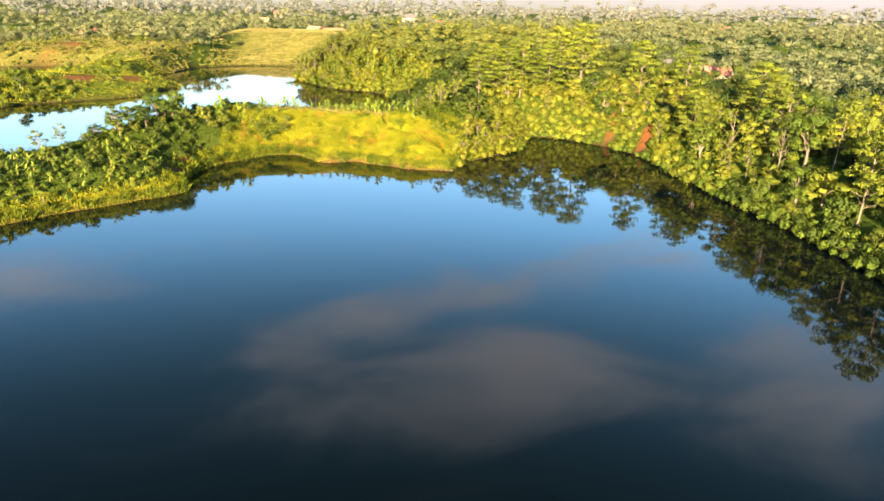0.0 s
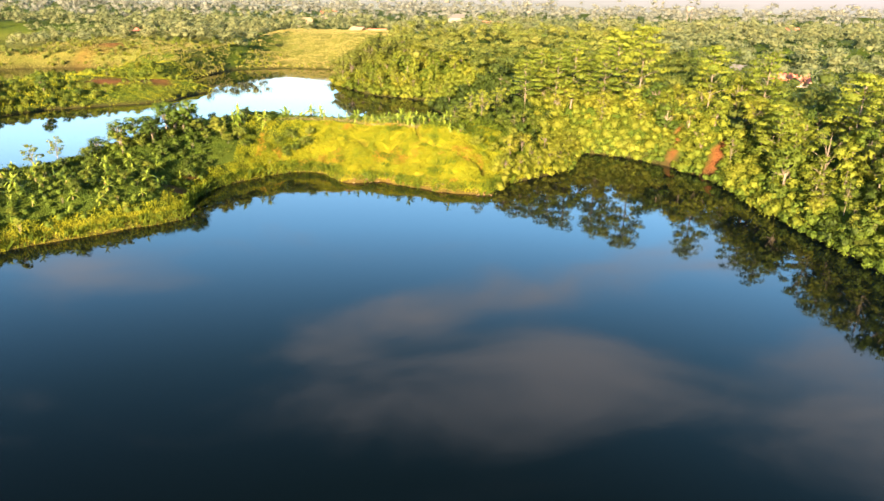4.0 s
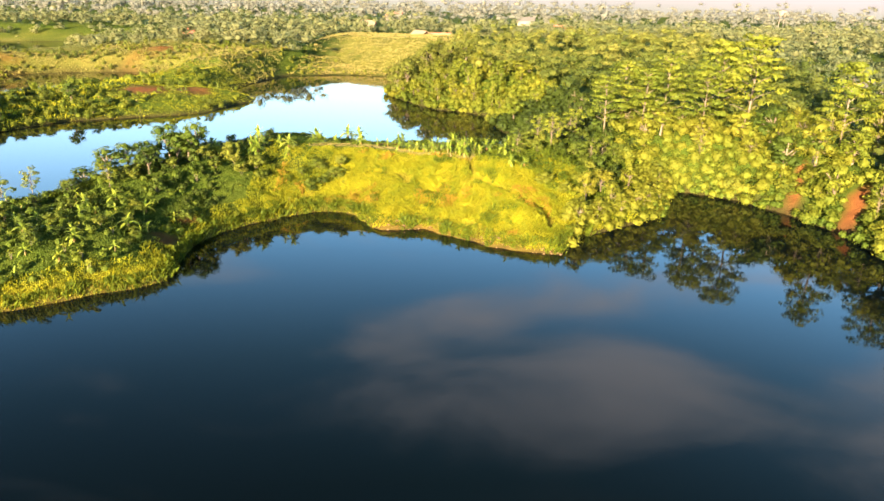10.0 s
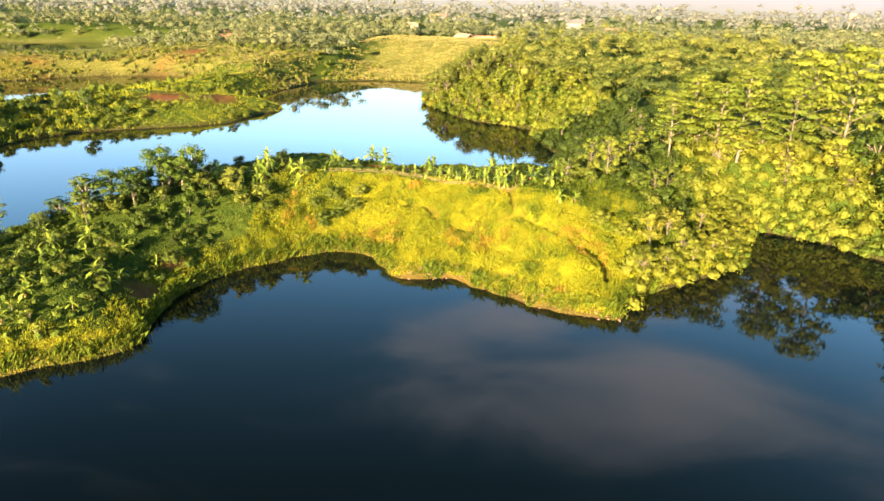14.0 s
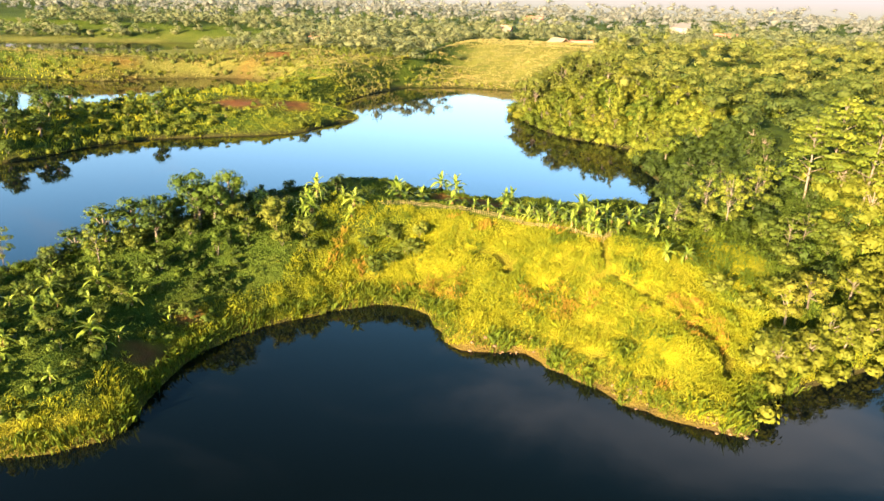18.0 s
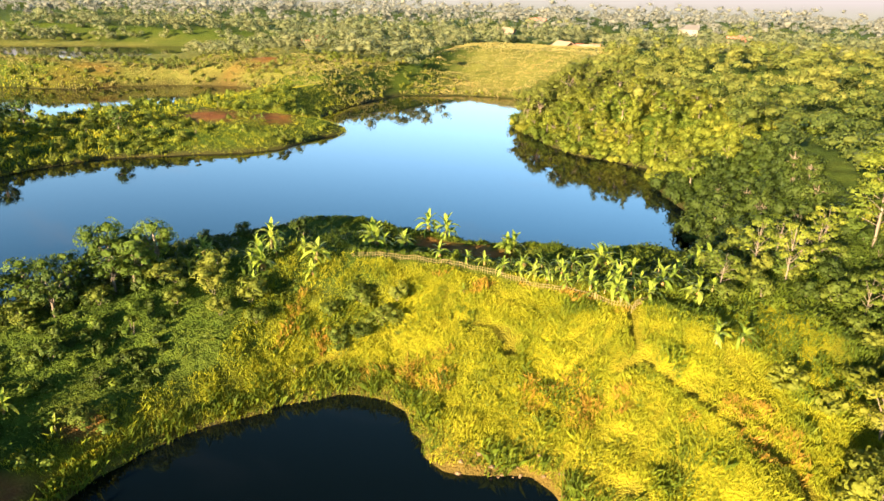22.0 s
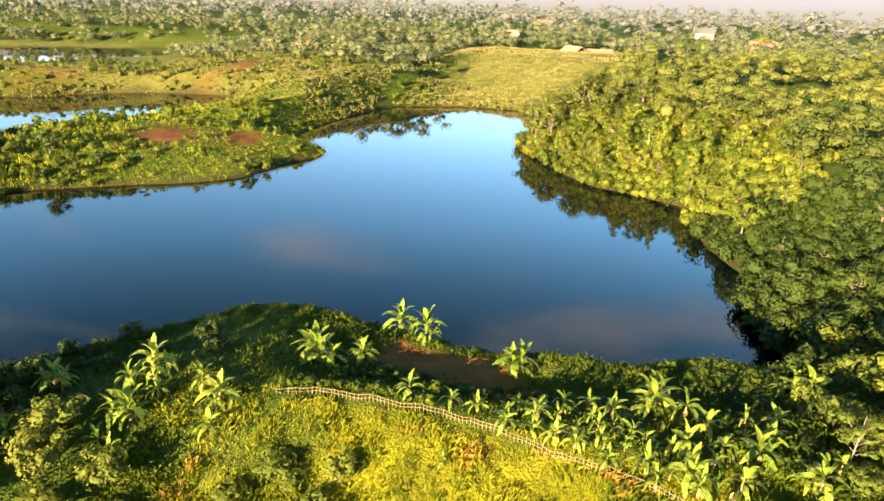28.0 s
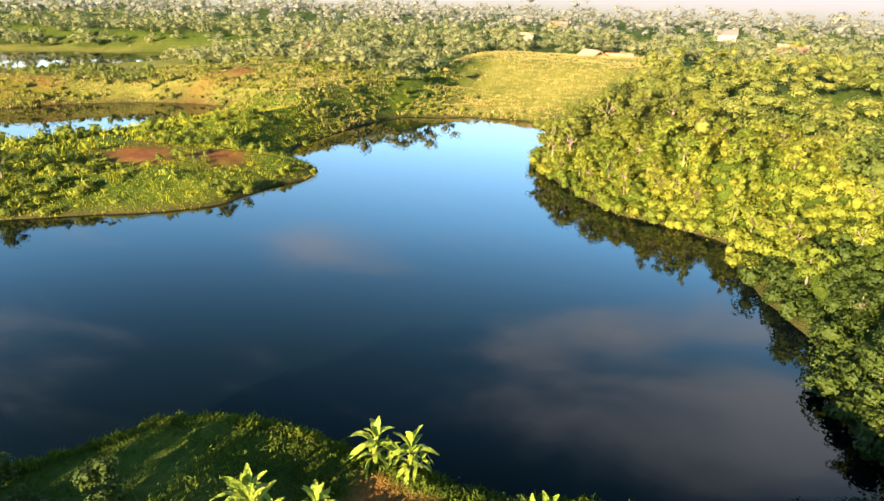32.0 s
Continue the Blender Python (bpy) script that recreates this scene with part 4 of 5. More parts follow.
for nm, lo, hi, mat, lb in (("thicket_peninsula", 0.0, 9, MAT_GOLD, "yellow green thicket of the far peninsula"), ("thicket_peninsula_green", -9, 0.0, MAT_LEAF, "green thicket of the far peninsula")):
    thicket(nm, r2, (-20, 268, 60, 372), 2.1, lambda X, Y, d, a, b: (b < 38) & (Y < 362) & (Y > 272 + (X > 10) * 6) & ((X - 4) ** 2 + (Y - 327) ** 2 > 150) & (waves(X, Y, 14, 77) > lo) & (waves(X, Y, 14, 77) <= hi), 1.75, 130, 0.32, mat, lb)
thicket("thicket_point", r2, (-16, 308, 24, 346), 2.6, lambda X, Y, d, a, b: (b > 1.5) & ((X - 3) ** 2 + (Y - 325) ** 2 < 340), 2.9, 220, 0.38, MAT_OLIVE, "dense olive green growth on the point")
# thicket colour darkened to paint the shade over the inner shore
thicket("thicket_inner_shore", r2, (16, 203, 60, 258), 2.4, lambda X, Y, d, a, b: (b < 20) & (a > 20), 2.0, 170, 0.36, MAT_LEAF_SHADED, "green thicket coloured shade-dark along the inner shore")
thicket("thicket_inner_bank", r2, (6, 257, 60, 284), 2.4, lambda X, Y, d, a, b: (b < 20) & (a > 20) & (Y < 282 - (X - 22) * 0.3), 2.0, 150, 0.4, MAT_LEAF, "green thicket on the bank of the middle lake")
thicket("thicket_left_peninsula", r2, (-152, 202, -56, 322), 3.2, lambda X, Y, d, a, b: (b < 30) & (soil_mask(X, Y) < 0.3) & (waves(X, Y, 18, 71) > 0.45 - 0.6 * (X < -84)), 1.3, 80, 0.36, MAT_LEAF, "yellow green scrub on the low peninsula")
thicket("thicket_far_shores", r2, (-250, 200, -62, 392), 4.6, lambda X, Y, d, a, b: (d < 30) & (waves(X, Y, 30, 72) > 0.05) & (soil_mask(X, Y) < 0.3) & ((b > 30) | (Y > 330)) & ~((X < -90) & (Y > 340)) & ~((X > -116) & (Y > 326) & (Y < 392)), 1.7, 60, 0.7, MAT_LEAF, "scrub on the far shores")
thicket("thicket_cliffs", r2, (-235, 340, -20, 400), 4.0, lambda X, Y, d, a, b: (d < 30) & (d > 0.5) & (waves(X, Y, 22, 73) > -0.2) & (soil_mask(X, Y) < 0.3) & ~((X > -45) & (d > 6)), 1.0, 50, 0.42, MAT_GOLD, "golden scrub on the cliff face")
thicket("thicket_cliff_tops", r2, (-340, 338, -62, 446), 3.4, lambda X, Y, d, a, b: (d > 0.5) & (d < 60) & (waves(X, Y, 20, 79) > 0.1 + 0.5 * ((X > -116) & (Y < 388))) & (soil_mask(X, Y) < 0.3), 1.35, 60, 0.55, FAR, "green scrub over the low cliffs")
thicket("thicket_west", r2, (-105, 100, -27, 176), 2.3, lambda X, Y, d, a, b: (a > 2.2) & (b > 0.3) & (X + Y * 0.4 < 32) & (soil_mask(X, Y) < 0.2) & (waves(X, Y, 9, 75) > -0.45), 0.8, 80, 0.27, MAT_MID, "lush green scrub and plantings on the west bank")
undergrowth("undergrowth_west", r2, (-105, 98, -24, 150), 0.9, lambda X, Y, d, a, b: (a > 2.5) & (b > 0.1) & (soil_mask(X, Y) < 0.3), 0.9, 0.3, MAT_MID, "green plantings and weeds on the west bank", 5)
# next three covers: leaves coloured darker in place of shade
undergrowth("undergrowth_west_shade", r2, (-90, 150, -22, 192), 0.9, lambda X, Y, d, a, b: (a > 2.0) & (b > 0.1) & (X + Y * 0.55 < 66) & (soil_mask(X, Y) < 0.3), 1.1, 0.32, MAT_LEAF_SHADED, "weeds and creepers coloured shade-dark under the west trees", 5)
thicket("thicket_west_shade", r2, (-62, 157, -26, 190), 1.7, lambda X, Y, d, a, b: (a > 3.5) & (b > 1.0) & (X + Y * 0.3 < 19) & (soil_mask(X, Y) < 0.2) & (waves(X, Y, 8, 76) > -0.5), 0.85, 90, 0.24, MAT_LEAF_SHADED, "tangled bushes coloured shade-dark under the west trees")
undergrowth("undergrowth_ridge", r2, (-22, 179, 24, 200), 0.7, lambda X, Y, d, a, b: (b > 2) & (Y > 182.5 - 0.42 * np.maximum(X - 1, 0)) & (soil_mask(X, Y) < 0.3), 0.45, 0.32, MAT_LEAF_SHADED, "low dark crops on the ridge top", 3)
undergrowth("weeds_ridge", r2, (-24, 146, 44, 178), 0.6, lambda X, Y, d, a, b: (a > 0) & (waves(X, Y, 16, 91) > 0.42) & (Y < 179 - 0.42 * np.maximum(X - 1, 0)), 0.6, 0.32, MAT_LEAF, "green weeds scattered through the yellow grass", 3)
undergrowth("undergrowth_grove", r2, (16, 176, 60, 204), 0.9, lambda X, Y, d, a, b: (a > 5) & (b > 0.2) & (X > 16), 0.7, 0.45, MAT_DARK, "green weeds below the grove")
# grove shade painted into the weeds' colour
undergrowth("undergrowth_shade", r2, (14, 172, 46, 204), 0.8, lambda X, Y, d, a, b: (a > 3) & (b > 0.2) & (Y > 183 - 0.4 * (X - 14)) & (waves(X, Y, 9, 33) > -0.4), 1.0, 0.42, MAT_LEAF_SHADED, "weeds coloured dark for the shade of the grove")
undergrowth("crop_patch", r2, (-28, 168, -20, 180), 0.4, lambda X, Y, d, a, b: np.abs(X + 24.2 - (Y - 174) * 0.15) < 2.4, 0.8, 0.3, MAT_DARK, "low leafy crop in a dense patch", 3)
X, Y, Z = spread(r2, (36, 60, 128, 320), 7.2, lambda X, Y, d, a, b: (((a > 10) & (b > 26)) & (X > 66) & (soil_mask(X, Y) < 0.1)) | ((X > 38) & (b > 17) & (Y > 232)))
far_wood("woodland_near_east", r2, X, Y, Z, 4.8, 130, 0.58, FAR_SHADED, "dense green wood above the east shore")
X, Y, Z = spread(r2, (10, 296, 140, 430), 6.5, lambda X, Y, d, a, b: away(X, Y) & ((b > 34) | ((Y > 356) & (b > 7))))
far_wood("woodland_peninsula", r2, X, Y, Z, 4.8, 130, 0.6, FAR, "yellow green wood of the far peninsula")
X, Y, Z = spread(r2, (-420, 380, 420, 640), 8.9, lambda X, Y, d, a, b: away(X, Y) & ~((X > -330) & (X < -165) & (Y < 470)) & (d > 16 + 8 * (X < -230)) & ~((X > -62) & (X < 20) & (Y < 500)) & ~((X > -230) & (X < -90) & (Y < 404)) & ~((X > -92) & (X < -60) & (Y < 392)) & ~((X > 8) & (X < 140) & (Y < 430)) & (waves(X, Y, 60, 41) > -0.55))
far_wood("woodland_middle", r2, X, Y, Z, 5.6, 56, 0.95, FAR_GREEN_HAZED, "mixed green woodland behind the lakes")
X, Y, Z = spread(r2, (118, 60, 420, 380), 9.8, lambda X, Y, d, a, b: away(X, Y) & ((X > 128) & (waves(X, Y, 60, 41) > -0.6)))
far_wood("woodland_east", r2, X, Y, Z, 5.4, 60, 0.95, FAR_GREEN_HAZED, "dense green wood east of the lake")
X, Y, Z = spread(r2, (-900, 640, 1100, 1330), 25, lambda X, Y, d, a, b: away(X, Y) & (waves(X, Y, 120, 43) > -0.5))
far_wood("woodland_far", r2, X, Y, Z, 9.6, 34, 1.6, FAR_HAZED, "far woodland on the plain")
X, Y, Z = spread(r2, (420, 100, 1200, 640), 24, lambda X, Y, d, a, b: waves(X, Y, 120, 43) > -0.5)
far_wood("woodland_far_east", r2, X, Y, Z, 9.6, 30, 1.7, FAR_HAZED, "far woodland on the eastern plain")


def build_backdrop():
    """A pale misty distance, all round, far behind everything; its haze is a painted glow."""
    m, nt, N, L, out = material("painted_haze_distance")
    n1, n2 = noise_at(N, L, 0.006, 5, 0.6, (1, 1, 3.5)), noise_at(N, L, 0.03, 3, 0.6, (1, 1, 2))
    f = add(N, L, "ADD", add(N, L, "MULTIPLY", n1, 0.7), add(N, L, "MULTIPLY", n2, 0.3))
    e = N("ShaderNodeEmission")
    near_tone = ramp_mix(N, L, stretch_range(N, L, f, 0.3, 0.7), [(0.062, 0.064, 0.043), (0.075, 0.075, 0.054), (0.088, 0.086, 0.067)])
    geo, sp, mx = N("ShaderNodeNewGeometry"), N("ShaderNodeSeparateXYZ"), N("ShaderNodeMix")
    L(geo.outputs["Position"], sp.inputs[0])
    # haze painted as a paler tone towards the top
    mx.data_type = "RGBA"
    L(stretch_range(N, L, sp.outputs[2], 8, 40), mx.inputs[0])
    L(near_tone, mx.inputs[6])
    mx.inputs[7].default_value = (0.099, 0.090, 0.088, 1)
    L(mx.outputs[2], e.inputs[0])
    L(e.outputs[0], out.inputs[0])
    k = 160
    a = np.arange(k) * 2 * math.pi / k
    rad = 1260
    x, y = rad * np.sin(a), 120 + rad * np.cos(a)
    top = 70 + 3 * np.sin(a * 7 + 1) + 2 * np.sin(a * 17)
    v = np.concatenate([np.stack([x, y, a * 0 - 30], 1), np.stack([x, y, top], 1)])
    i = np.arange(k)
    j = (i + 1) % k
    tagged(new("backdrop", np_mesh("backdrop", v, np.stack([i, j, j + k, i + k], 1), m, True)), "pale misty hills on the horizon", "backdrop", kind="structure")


build_backdrop()


# ---- grass ----
def grass(name, r, box, gap, test, blades, height, mat, label, wide=0.07):
    X, Y, Z = spread(r, box, gap, test, shore=-0.15)
    n = len(X)
    k = n * blades
    base = np.repeat(np.stack([X, Y, Z - 0.05], 1), blades, 0)
    base[:, :2] += r.normal(0, gap * 0.4, (k, 2))
    tuft = 0.55 + 0.6 * step(-0.5, 0.7, waves(X, Y, 4, 51)) * r.uniform(0.6, 1.3, n)
    lay = waves(X, Y, 9, 52) * 3.0
    a = np.repeat(lay, blades) + r.normal(0, 1.3, k)
    h = np.repeat(height * tuft, blades) * r.uniform(0.6, 1.25, k)
    bend = np.stack([np.cos(a), np.sin(a), a * 0], 1) * (h * r.uniform(0.2, 0.8, k))[:, None]
    turn = a + r.normal(0, 0.8, k)
    side = np.stack([-np.sin(turn), np.cos(turn), a * 0], 1) * (h * wide * r.uniform(0.6, 1.6, k))[:, None]
    mid = base + bend * 0.35 + np.stack([a * 0, a * 0, h * 0.6], 1)
    tip = base + bend + np.stack([a * 0, a * 0, h * r.uniform(0.75, 1.0, k)], 1)
    v = np.stack([base - side * 0.6, base + side * 0.6, mid + side, tip, mid - side], 1).reshape(-1, 3)
    i = np.arange(k)[:, None] * 5
    tagged(new(name, np_mesh(name, v, i + np.array([[0, 1, 2, 3, 4]]), mat)), label, "grass", kind="stuff")


FENCE = [(-18.3, 179.9), (-15.5, 180.7), (-11.3, 180.8), (-8, 180.7), (-3.7, 180.4), (0.5, 179.6), (4.7, 178.2), (8.5, 176.8), (10.8, 175.8), (12.9, 175.2), (14.2, 177.2), (15.4, 180.6)]


def off_fence(X, Y):
    """Off the trodden line along the fence."""
    ok = np.ones(X.shape, bool)
    for p, q in zip(FENCE, FENCE[1:]):
        ok &= to_line(X, Y, (p, q)) > 0.55
    return ok


def clear(X, Y):
    return soil_mask(X, Y) < 0.35


MAT_GRASS_M = leaf_material("grass_fresh", [(0.03, 0.055, 0.004), (0.07, 0.105, 0.006), (0.145, 0.17, 0.009)], 0.35, 0.25, pale=0.02)
r3 = np.random.RandomState(21)
grass("grass_ridge", r3, (-27, 146, 46, 181), 0.28, lambda X, Y, d, a, b: (a > -0.1 + 0.3 * (X > -3)) & (Y < 180.5 - 0.4 * np.maximum(X - 2, 0)) & clear(X, Y) & (X > -26) & (furrow(X, Y) < 1.2) & off_fence(X, Y), 9, 0.55, MAT_GRASS, "tall yellow grass on the sunny slope", 0.034)
MAT_RUST = leaf_material("grass_rusty", [(0.16, 0.12, 0.01), (0.27, 0.17, 0.015), (0.34, 0.22, 0.03)], 0.35, 0.3)
grass("grass_rusty", r3, (-22, 150, 26, 179), 0.42, lambda X, Y, d, a, b: (a > 1) & (waves(X, Y, 11, 95) > 0.5) & (Y < 179.5 - 0.4 * np.maximum(X - 2, 0)) & clear(X, Y), 7, 0.75, MAT_RUST, "rust brown seed heads in the yellow grass", 0.045)
grass("grass_tall_green", r3, (-25, 147, 40, 179), 0.5, lambda X, Y, d, a, b: (a > 0.5) & ((waves(X, Y, 13, 97) > 0.45) | (a < 2.0)) & (Y < 179 - 0.4 * np.maximum(X - 2, 0)) & clear(X, Y), 7, 0.9, MAT_GRASS_M, "taller green tufts in the yellow grass", 0.05)
grass("grass_grove", r3, (14, 152, 48, 190), 0.45, lambda X, Y, d, a, b: (a > -0.1) & (Y > 178.5 - 0.4 * (X - 2)) & clear(X, Y) & (b > 4), 7, 0.7, MAT_GRASS_M, "rank green grass below the grove", 0.045)
grass("reeds", r3, (-110, 92, 34, 170), 0.45, lambda X, Y, d, a, b: (a > -0.5) & (a < 1.1) & clear(X, Y) & ((X < -4) | (waves(X, Y, 7, 58) > -0.1)), 8, 1.35, MAT_GRASS_M, "tall olive reeds at the water's edge", 0.03)
grass("grass_west_bank", r3, (-110, 90, -18, 170), 0.42, lambda X, Y, d, a, b: (a > -0.1) & (a < 4.5) & clear(X, Y), 8, 0.62, MAT_GRASS, "tall yellow grass along the west bank", 0.04)
grass("grass_back_edge", r3, (-60, 150, 34, 206), 0.36, lambda X, Y, d, a, b: (b > -0.1) & (b < 8) & clear(X, Y), 8, 0.62, MAT_GRASS_M, "green grass on the back edge of the ridge")
grass("grass_ridge_top", r3, (-24, 178, 24, 200), 0.5, lambda X, Y, d, a, b: (b > 6) & (Y > 181 - 0.4 * np.maximum(X - 2, 0)) & clear(X, Y) & off_fence(X, Y), 7, 0.4, MAT_GRASS_M, "short green grass between the banana plants")
grass("grass_west_land", r3, (-110, 100, -14, 200), 1.0, lambda X, Y, d, a, b: (a > 4) & (b > 5) & clear(X, Y), 7, 0.6, MAT_GRASS_G, "green grass between the plantings")
grass("grass_left_peninsula", r3, (-150, 200, -55, 345), 0.85, lambda X, Y, d, a, b: (b > -0.1) & (b < 34) & clear(X, Y), 6, 0.65, MAT_GRASS, "yellow green grass on the low peninsula", 0.045)
grass("grass_hay_hill", r3, (-64, 366, 24, 490), 1.5, lambda X, Y, d, a, b: (d > -0.1) & clear(X, Y), 7, 0.8, MAT_HAY, "golden grass on the rounded hill", 0.1)
grass("grass_cliffs", r3, (-240, 335, -70, 412), 1.3, lambda X, Y, d, a, b: (d > -0.1) & (d < 40) & clear(X, Y), 7, 0.9, MAT_HAY, "golden grass over the low cliffs", 0.1)
grass("grass_far_shores", r3, (-250, 200, -100, 345), 2.2, lambda X, Y, d, a, b: (d > -0.1) & (d < 40) & clear(X, Y), 5, 1.2, MAT_GRASS, "yellow grass on the far shores", 0.1)


# ---- banana plants ----
def leaf_mesh(r, length, width, droop, mat, torn=0.45):
    """A banana leaf: a stalk, then two halves folded along the midrib, arched and torn at the edge."""
    k = 8
    v, f = [], []
    for s in range(k + 1):
        u = s / k
        x = length * u * (1 - 0.25 * droop * u * u)
        z = length * (0.55 * u - (0.35 + droop) * u * u)
        w = width * 0.5 * (0.06 if u < 0.16 else math.sin(math.pi * min(1, (u - 0.10) / 0.92)) ** 0.6) + 0.01
        wl, wr = w * (1 - torn * r.uniform(0, 1)), w * (1 - torn * r.uniform(0, 1))
        lift = 0.22 * w
        v += [(x, wl, z + lift - abs(wl) * droop * 0.3), (x, 0, z - 0.01), (x, -wr, z + lift - abs(wr) * droop * 0.3)]
        if s:
            i = (s - 1) * 3
            f += [[i, i + 1, i + 4, i + 3], [i + 1, i + 2, i + 5, i + 4]]
    return np_mesh("leaf", np.array(v), np.array(f), mat, True)


def make_banana(r, height, leaves, label, shoots=()):
    """A banana plant: stem, arched leaves, withered leaves, and young shoots at its foot."""
    root = new("banana_plant")
    root.empty_display_size = 0.3
    for dx, dy, k in ((0.0, 0.0, 1.0),) + tuple(shoots):
        h = height * k
        hs = h * 0.40
        v, f = tube([(dx, dy, -0.2), (dx + 0.02, dy, hs * 0.5), (dx + 0.05, dy + 0.02, hs)], [h * 0.045, h * 0.036, h * 0.022], 7)
        part("stem", np_mesh("stem", v, f, MAT_STEM, True), root)
        n = max(4, int(leaves * (0.45 + 0.55 * k)))
        for q in range(n):
            u = q / n
            me = leaf_mesh(r, h * r.uniform(0.50, 0.68), h * r.uniform(0.15, 0.21), 0.2 + 0.85 * u + r.uniform(-0.12, 0.12), MAT_BANANA)
            pitch = -66 + 70 * u + r.uniform(-9, 9)
            part("leaf", me, root, "", pose(dx + 0.04, dy + 0.01, hs * (0.98 - 0.1 * u), r.uniform(-24, 24), pitch, q * 137.5 + r.uniform(-25, 25)))
    hs = height * 0.40
    for k in range(3 if leaves > 8 else 1):
        me = leaf_mesh(r, height * 0.34, height * 0.12, 1.0, MAT_BANANA_DRY, 0.5)
        part("dry_leaf", me, root, "withered brown hanging leaf", pose(0.03, 0, hs * 0.85, 0, 62, k * 130 + r.uniform(0, 90)))
    return tagged(root, label, "banana plant")


r4 = np.random.RandomState(44)
KINDS["banana"] = [make_banana(r4, h, n, "banana plant with arched bright green leaves") for h, n in ((2.9, 10), (2.6, 9), (3.2, 11))]
KINDS["banana_clump"] = [make_banana(r4, h, n, "banana clump with torn yellow green leaves and young shoots", s) for h, n, s in (
    (3.2, 11, ((0.7, 0.3, 0.7), (-0.5, 0.6, 0.5))), (3.5, 12, ((-0.8, -0.2, 0.75), (0.3, -0.8, 0.55))))]
KINDS["banana_small"] = [make_banana(r4, h, n, "small banana plant with a few upright leaves") for h, n in ((1.8, 6), (2.1, 7))]
RIDGE = "banana plants on the ridge"
stand("banana", [(-8.5, 182.2), (-5.2, 181.8), (-1, 180.6), (1, 180.4), (2.6, 180), (4, 179.3), (6.1, 178.2), (3, 184.9), (4.9, 185.9), (6.6, 184.2), (1.2, 182.4), (-3.2, 181.8), (-4.6, 177)], (0.7, 0.95), RIDGE)
stand("banana_clump", [(11.3, 177.4), (16.1, 181.1), (19.6, 179.2)], (0.95, 1.15), RIDGE)
stand("banana", [(8.6, 177.8), (14.6, 178), (7.8, 181), (13.2, 183.8), (16.2, 185.9), (18.6, 186.7), (11.4, 181), (13.9, 181.5), (9.2, 176.6), (12, 186), (17.5, 183.5), (5.5, 181.5), (21.3, 181.3)], (0.95, 1.2), RIDGE)
stand("banana_clump", [(-17.5, 186.8), (-18.2, 187.4), (-14.6, 189), (-1.7, 191.1), (-0.9, 191.5), (9.7, 187), (10.3, 187.7), (21.5, 193.4), (22.9, 193.7), (-12.9, 195.2), (-10.5, 195.6)], (0.85, 1.1), RIDGE)
stand("banana_small", [(x + 0.5 * math.sin(k * 2.3), 181.8 - 0.42 * max(x - 1, 0) + 1.5 * (k % 3) + 0.4 * math.cos(k * 1.7)) for k, x in enumerate(np.arange(-1, 14, 0.55))], (0.65, 1.1), RIDGE)
WEST = "banana plants on the west of the ridge"
stand("banana_clump", [(-21.6, 177.6), (-27.7, 178.9), (-26.8, 174.4), (-35.6, 177.5)], (0.9, 1.1), WEST)
stand("banana", [(-23.4, 178.4), (-21.3, 175.5), (-27.7, 178.9), (-36.7, 177.6), (-34.8, 177.5), (-33.1, 172.9), (-27.6, 172), (-26.3, 171.4), (-26.5, 174.6), (-27.9, 174.1), (-26.1, 176.8), (-28.6, 177.1), (-32.8, 170.1), (20, 169.4), (22.5, 171)], (0.85, 1.2), WEST)
sow(["banana", "banana_small"], [1, 1], (-80, 118, -33, 154), 3.5, lambda X, Y, d, a, b: (a > 3) & (b > 3), (0.9, 1.25), "banana plants of the west bank", 0.8)
sow(["banana", "banana_small"], [2, 1], (-112, 215, -60, 320), 8.0, lambda X, Y, d, a, b: (b > 1.5) & (b < 22), (0.7, 1.05), "banana plants of the low peninsula", 0.6)
sow(["banana"], [1], (14, 290, 40, 312), 8.0, lambda X, Y, d, a, b: (b > 6), (1.0, 1.3), "banana plants of the far peninsula", 0.8)
sow(["banana"], [1], (44, 184, 76, 196), 6.0, lambda X, Y, d, a, b: (a > 2.5) & (a < 16), (0.9, 1.2), "banana plants by the cove", 0.8)


# ---- planted rows on the ridge ----
def crop_row(line, wide, high, mat, label):
    """One planted row of separate leafy plants."""
    r = np.random.RandomState(len(line) * 7 + 3)
    line = np.array(line, float)
    seg = np.concatenate([[0], np.cumsum(np.linalg.norm(np.diff(line, axis=0), axis=1))])
    s = np.arange(0, seg[-1], 0.5)
    X, Y = np.interp(s, seg, line[:, 0]) + r.normal(0, 0.1, len(s)), np.interp(s, seg, line[:, 1]) + r.normal(0, 0.1, len(s))
    Z = ground_height(X, Y)[0]
    root = new("crop_row")
    kinds = []
    for _ in range(3):
        blobs = [(r.normal(0, 0.12), r.normal(0, 0.12), high * r.uniform(0.35, 0.6), wide * r.uniform(0.6, 0.95), high * r.uniform(0.35, 0.5)) for _ in range(2)]
        v, f, vn = join(crown_pieces(r, blobs, 46, 0.26, 0.17, 0.6))
        kinds.append(np_mesh("plant", v, f, mat, normals=vn))
    for x, y, z in zip(X, Y, Z):
        k = r.uniform(0.8, 1.25)
        part("plant", kinds[r.randint(3)], root, "", Matrix.LocRotScale((x, y, z - 0.05), Euler((0, 0, r.uniform(0, 6.28))), (k, k, k)))
    tagged(root, label, "crop row", "planted rows on the ridge")


crop_row([(-17.1, 185), (-15, 185.8), (-12.8, 186.3), (-9.7, 185.6), (-6.4, 183.6)], 0.5, 0.75, MAT_GRASS_M, "leafy green crop row lit by low sun")
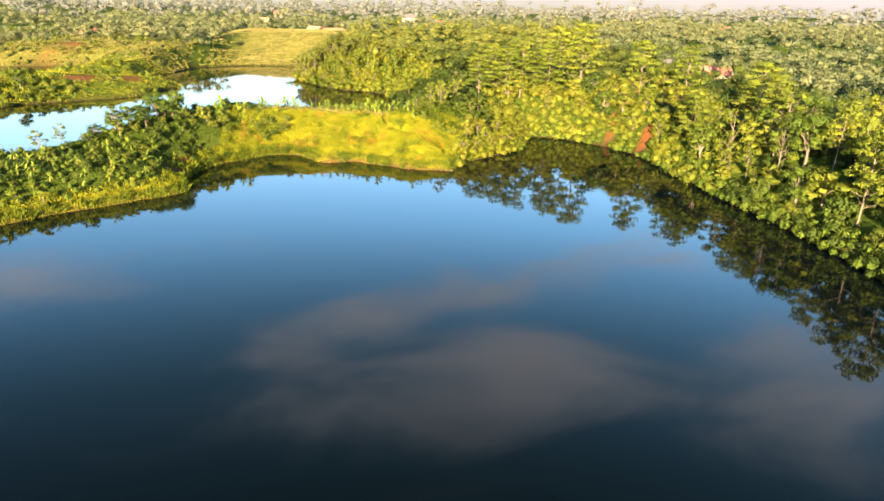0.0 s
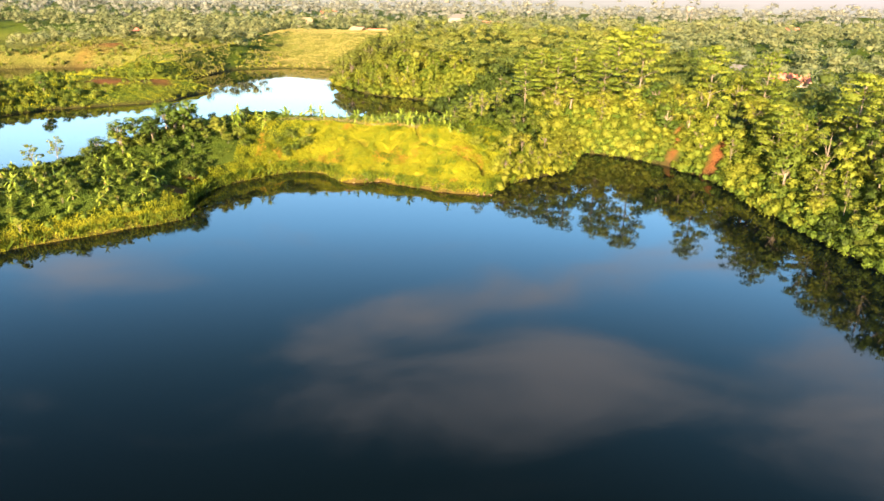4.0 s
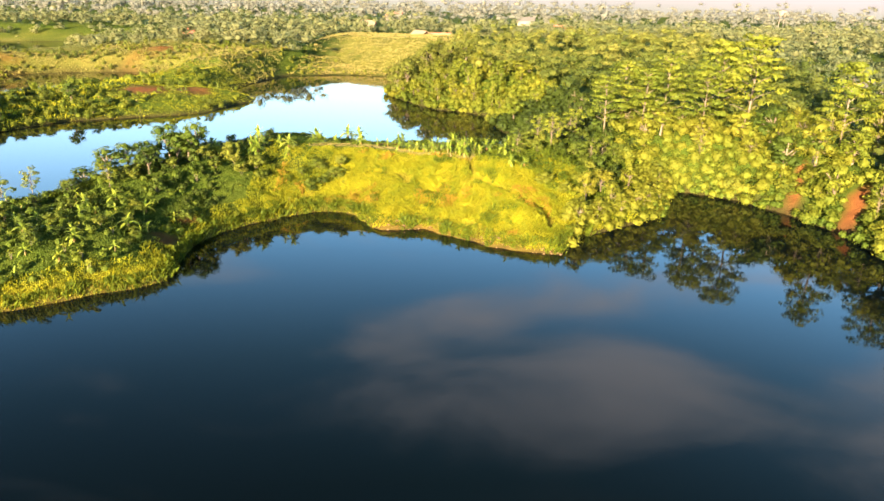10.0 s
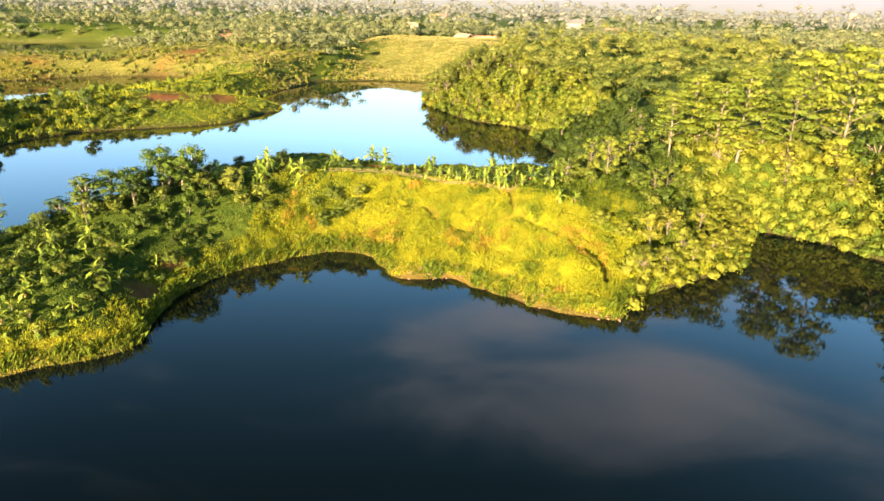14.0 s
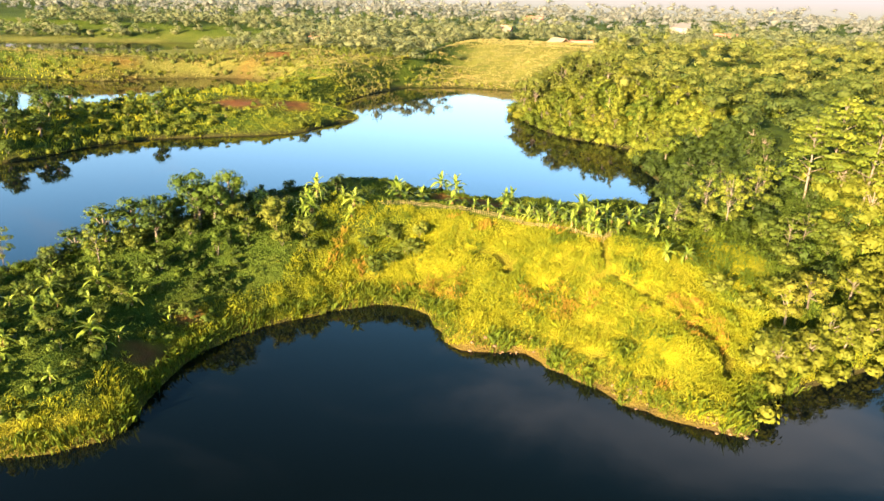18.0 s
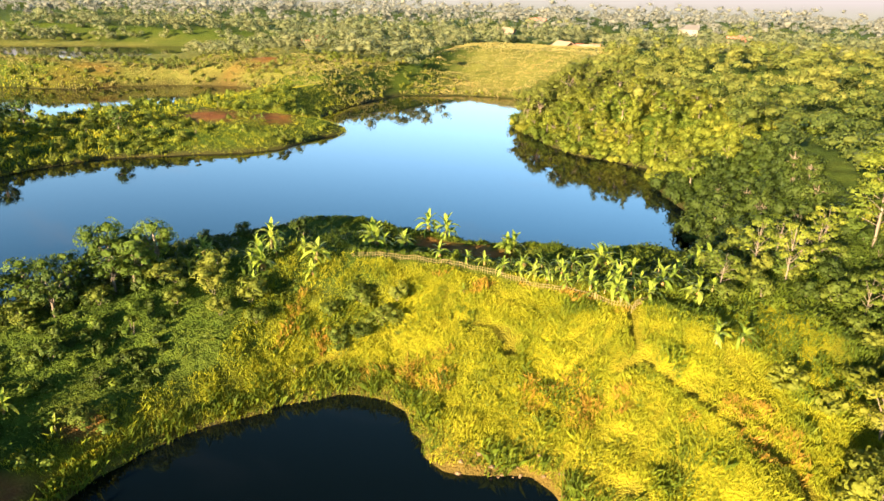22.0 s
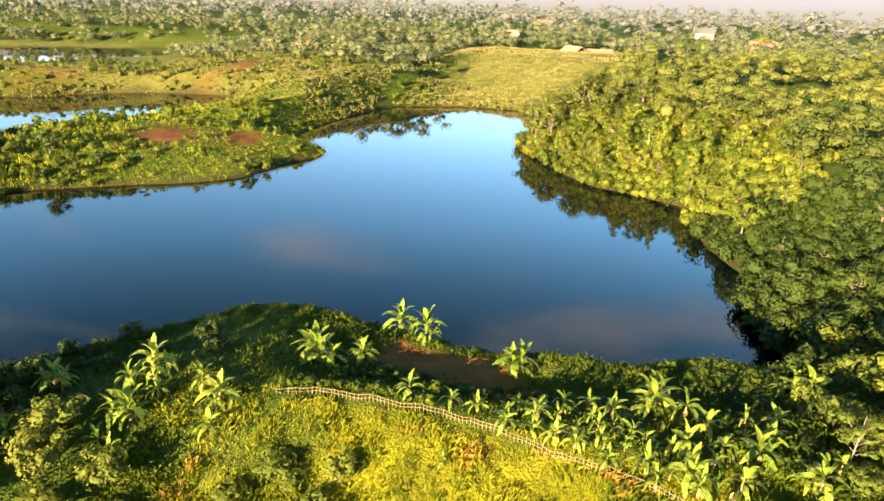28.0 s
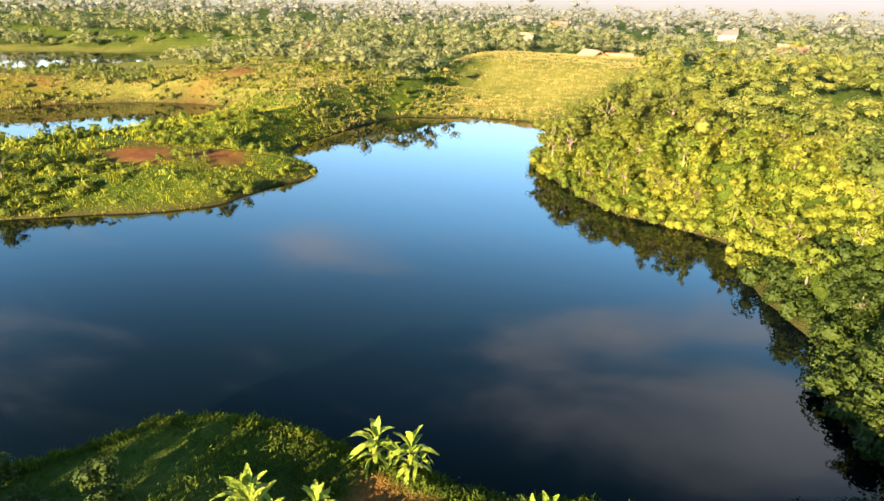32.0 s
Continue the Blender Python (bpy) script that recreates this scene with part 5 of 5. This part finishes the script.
crop_row([(-17.6, 181.2), (-14.7, 182.2), (-11.5, 182.1), (-8.7, 181.9), (-6, 181.4)], 0.4, 0.5, MAT_GRASS_M, "low green row of plants along the fence")
crop_row([(-16, 187.6), (-13, 188.2), (-9, 187.4), (-5, 185.6), (-1, 184.6)], 0.55, 0.6, MAT_DARK, "dark green crop row on the ridge top")
crop_row([(-3, 187.2), (2, 187), (7, 188), (12, 189.5)], 0.55, 0.55, MAT_DARK, "dark green crop row beside the bare plot")


# ---- bamboo fence on the ridge ----
def build_fence():
    line = np.array(FENCE)
    seg = np.concatenate([[0], np.cumsum(np.linalg.norm(np.diff(line, axis=0), axis=1))])
    s = np.arange(0, seg[-1], 0.3)
    X, Y = np.interp(s, seg, line[:, 0]), np.interp(s, seg, line[:, 1])
    Z = ground_height(X, Y)[0]
    root = new("fence")
    r = np.random.RandomState(5)
    v, f = tube([(0, 0, -0.25), (0.01, 0, 0.3), (0, 0.01, 0.66)], [0.03, 0.028, 0.022], 6)
    me = np_mesh("post", v, f, MAT_BAMBOO, True)
    for x, y, z in zip(X, Y, Z):
        part("post", me, root, "", pose(x, y, z, r.uniform(-5, 5), r.uniform(-5, 5), r.uniform(0, 360)))
    for hgt in (0.25, 0.54):
        pts = np.stack([X, Y + 0.04, Z + hgt + r.normal(0, 0.02, len(X))], 1)
        for k in range(0, len(pts) - 1, 8):
            q = pts[k:k + 9]
            v, f = tube(q, [0.028] * len(q), 6)
            part("rail", np_mesh("rail", v, f, MAT_BAMBOO, True), root)
    tagged(root, "low weathered bamboo fence along the ridge", "fence")


build_fence()


# ---- houses ----
def box_np(x0, y0, z0, x1, y1, z1):
    v = np.array([(x, y, z) for z in (z0, z1) for y in (y0, y1) for x in (x0, x1)], float)
    return v, np.array([[0, 2, 3, 1], [4, 5, 7, 6], [0, 1, 5, 4], [2, 6, 7, 3], [0, 4, 6, 2], [1, 3, 7, 5]])


def make_house(x, y, turn, w, l, h, roof_mat, label, sunk=0.0):
    z = float(ground_height(np.array([x]), np.array([y]))[0][0]) - sunk
    root = new("house")
    root.matrix_basis = pose(x, y, z, 0, 0, turn)
    v, f = box_np(-w / 2, -l / 2, -0.5, w / 2, l / 2, h)
    part("wall", np_mesh("wall", v, f, MAT_PLASTER), root)
    e, t, rh = 0.8, 0.18, w * 0.32
    a, b = w / 2 + e, l / 2 + e
    prof = [(-a, h - e * 0.6), (0, h + rh), (a, h - e * 0.6), (a, h - e * 0.6 + t), (0, h + rh + t), (-a, h - e * 0.6 + t)]
    v = np.array([(px, s, pz) for s in (-b, b) for px, pz in prof])
    f4 = [[i, (i + 1) % 6, 6 + (i + 1) % 6, 6 + i] for i in range(6)]
    part("roof", np_mesh("roof", v, [np.array(f4), np.array([[0, 5, 4, 1], [1, 4, 3, 2], [6, 7, 10, 11], [7, 8, 9, 10]])], roof_mat), root)
    v, f = box_np(-0.5, -l / 2 - 0.05, 0, 0.5, -l / 2 - 0.01, 2.1)
    part("door", np_mesh("door", v, f, MAT_WOOD), root)
    for k in (-1, 1):
        v, f = box_np(k * w * 0.3 - 0.6, -l / 2 - 0.05, 0.9, k * w * 0.3 + 0.6, -l / 2 - 0.01, 2.0)
        win = part("window", np_mesh("window", v, f, MAT_PLASTER), root)
        v, f = box_np(k * w * 0.3 - 0.5, -l / 2 - 0.08, 1.0, k * w * 0.3 + 0.5, -l / 2 - 0.05, 1.9)
        part("pane", np_mesh("pane", v, f, MAT_GLASS), win)
    v, f = box_np(-w / 2 - 0.04, -l / 4 - 0.6, 0.9, -w / 2 - 0.01, -l / 4 + 0.6, 2.0)
    part("window", np_mesh("window", v, f, MAT_GLASS), root)
    tagged(root, label, "house")


for x, y, turn, w, l, h, mat, label, sunk in HOUSES:
    make_house(x, y, turn, w, l, h, mat, label, sunk)


def make_tower(x, y):
    z = float(ground_height(np.array([x]), np.array([y]))[0][0])
    root = new("water_tower")
    root.matrix_basis = pose(x, y, z)
    for k in range(4):
        a = k * math.pi / 2 + 0.4
        v, f = tube([(3 * math.cos(a), 3 * math.sin(a), -0.5), (2.2 * math.cos(a), 2.2 * math.sin(a), 16)], [0.35, 0.3], 6)
        part("leg", np_mesh("leg", v, f, MAT_PLASTER, True), root)
    v, f = tube([(0, 0, 15.6), (0, 0, 16), (0, 0, 20), (0, 0, 20.6), (0, 0, 21)], [2.0, 3.4, 3.4, 2.2, 0.1], 14)
    part("tank", np_mesh("tank", v, f, MAT_PLASTER, True), root)
    tagged(root, "pale concrete water tower far over the woods", "water tower")


make_tower(292, 667)


# ---- stones at the tip of the spit ----
def build_stones():
    r = np.random.RandomState(8)
    base = [np_mesh("stone", ICO0[0] * (1 + r.normal(0, 0.14, (len(ICO0[0]), 1))) * np.array([1, 0.8, 0.55]), ICO0[1], MAT_ROCK) for _ in range(3)]
    X = np.concatenate([r.normal(25.5, 1.6, 60), r.uniform(-1.5, 9, 70), r.normal(15, 2, 30)])
    Y = np.concatenate([r.normal(148, 1.2, 60), r.uniform(153, 158.5, 70), r.normal(150.5, 1.0, 30)])
    Z, d, dA, *_ = ground_height(X, Y)
    root = new("stone_heap")
    for x, y, z, q in zip(X, Y, Z, dA):
        if -0.4 < q < 1.6:
            s = r.uniform(0.1, 0.28)
            part("stone", base[r.randint(3)], root, "", Matrix.LocRotScale((x, y, max(z, -0.05) + s * 0.15), Euler((r.uniform(-0.3, 0.3), r.uniform(-0.3, 0.3), r.uniform(0, 6.28))), (s, s, s)))
    tagged(root, "brown stones washed bare at the water's edge", "stones")


build_stones()


# ---- forms that were never planted ----
for forms in KINDS.values():
    for proto in forms:
        if proto.name not in USED:
            for ob in list(proto.children) + [proto]:
                bpy.data.objects.remove(ob)
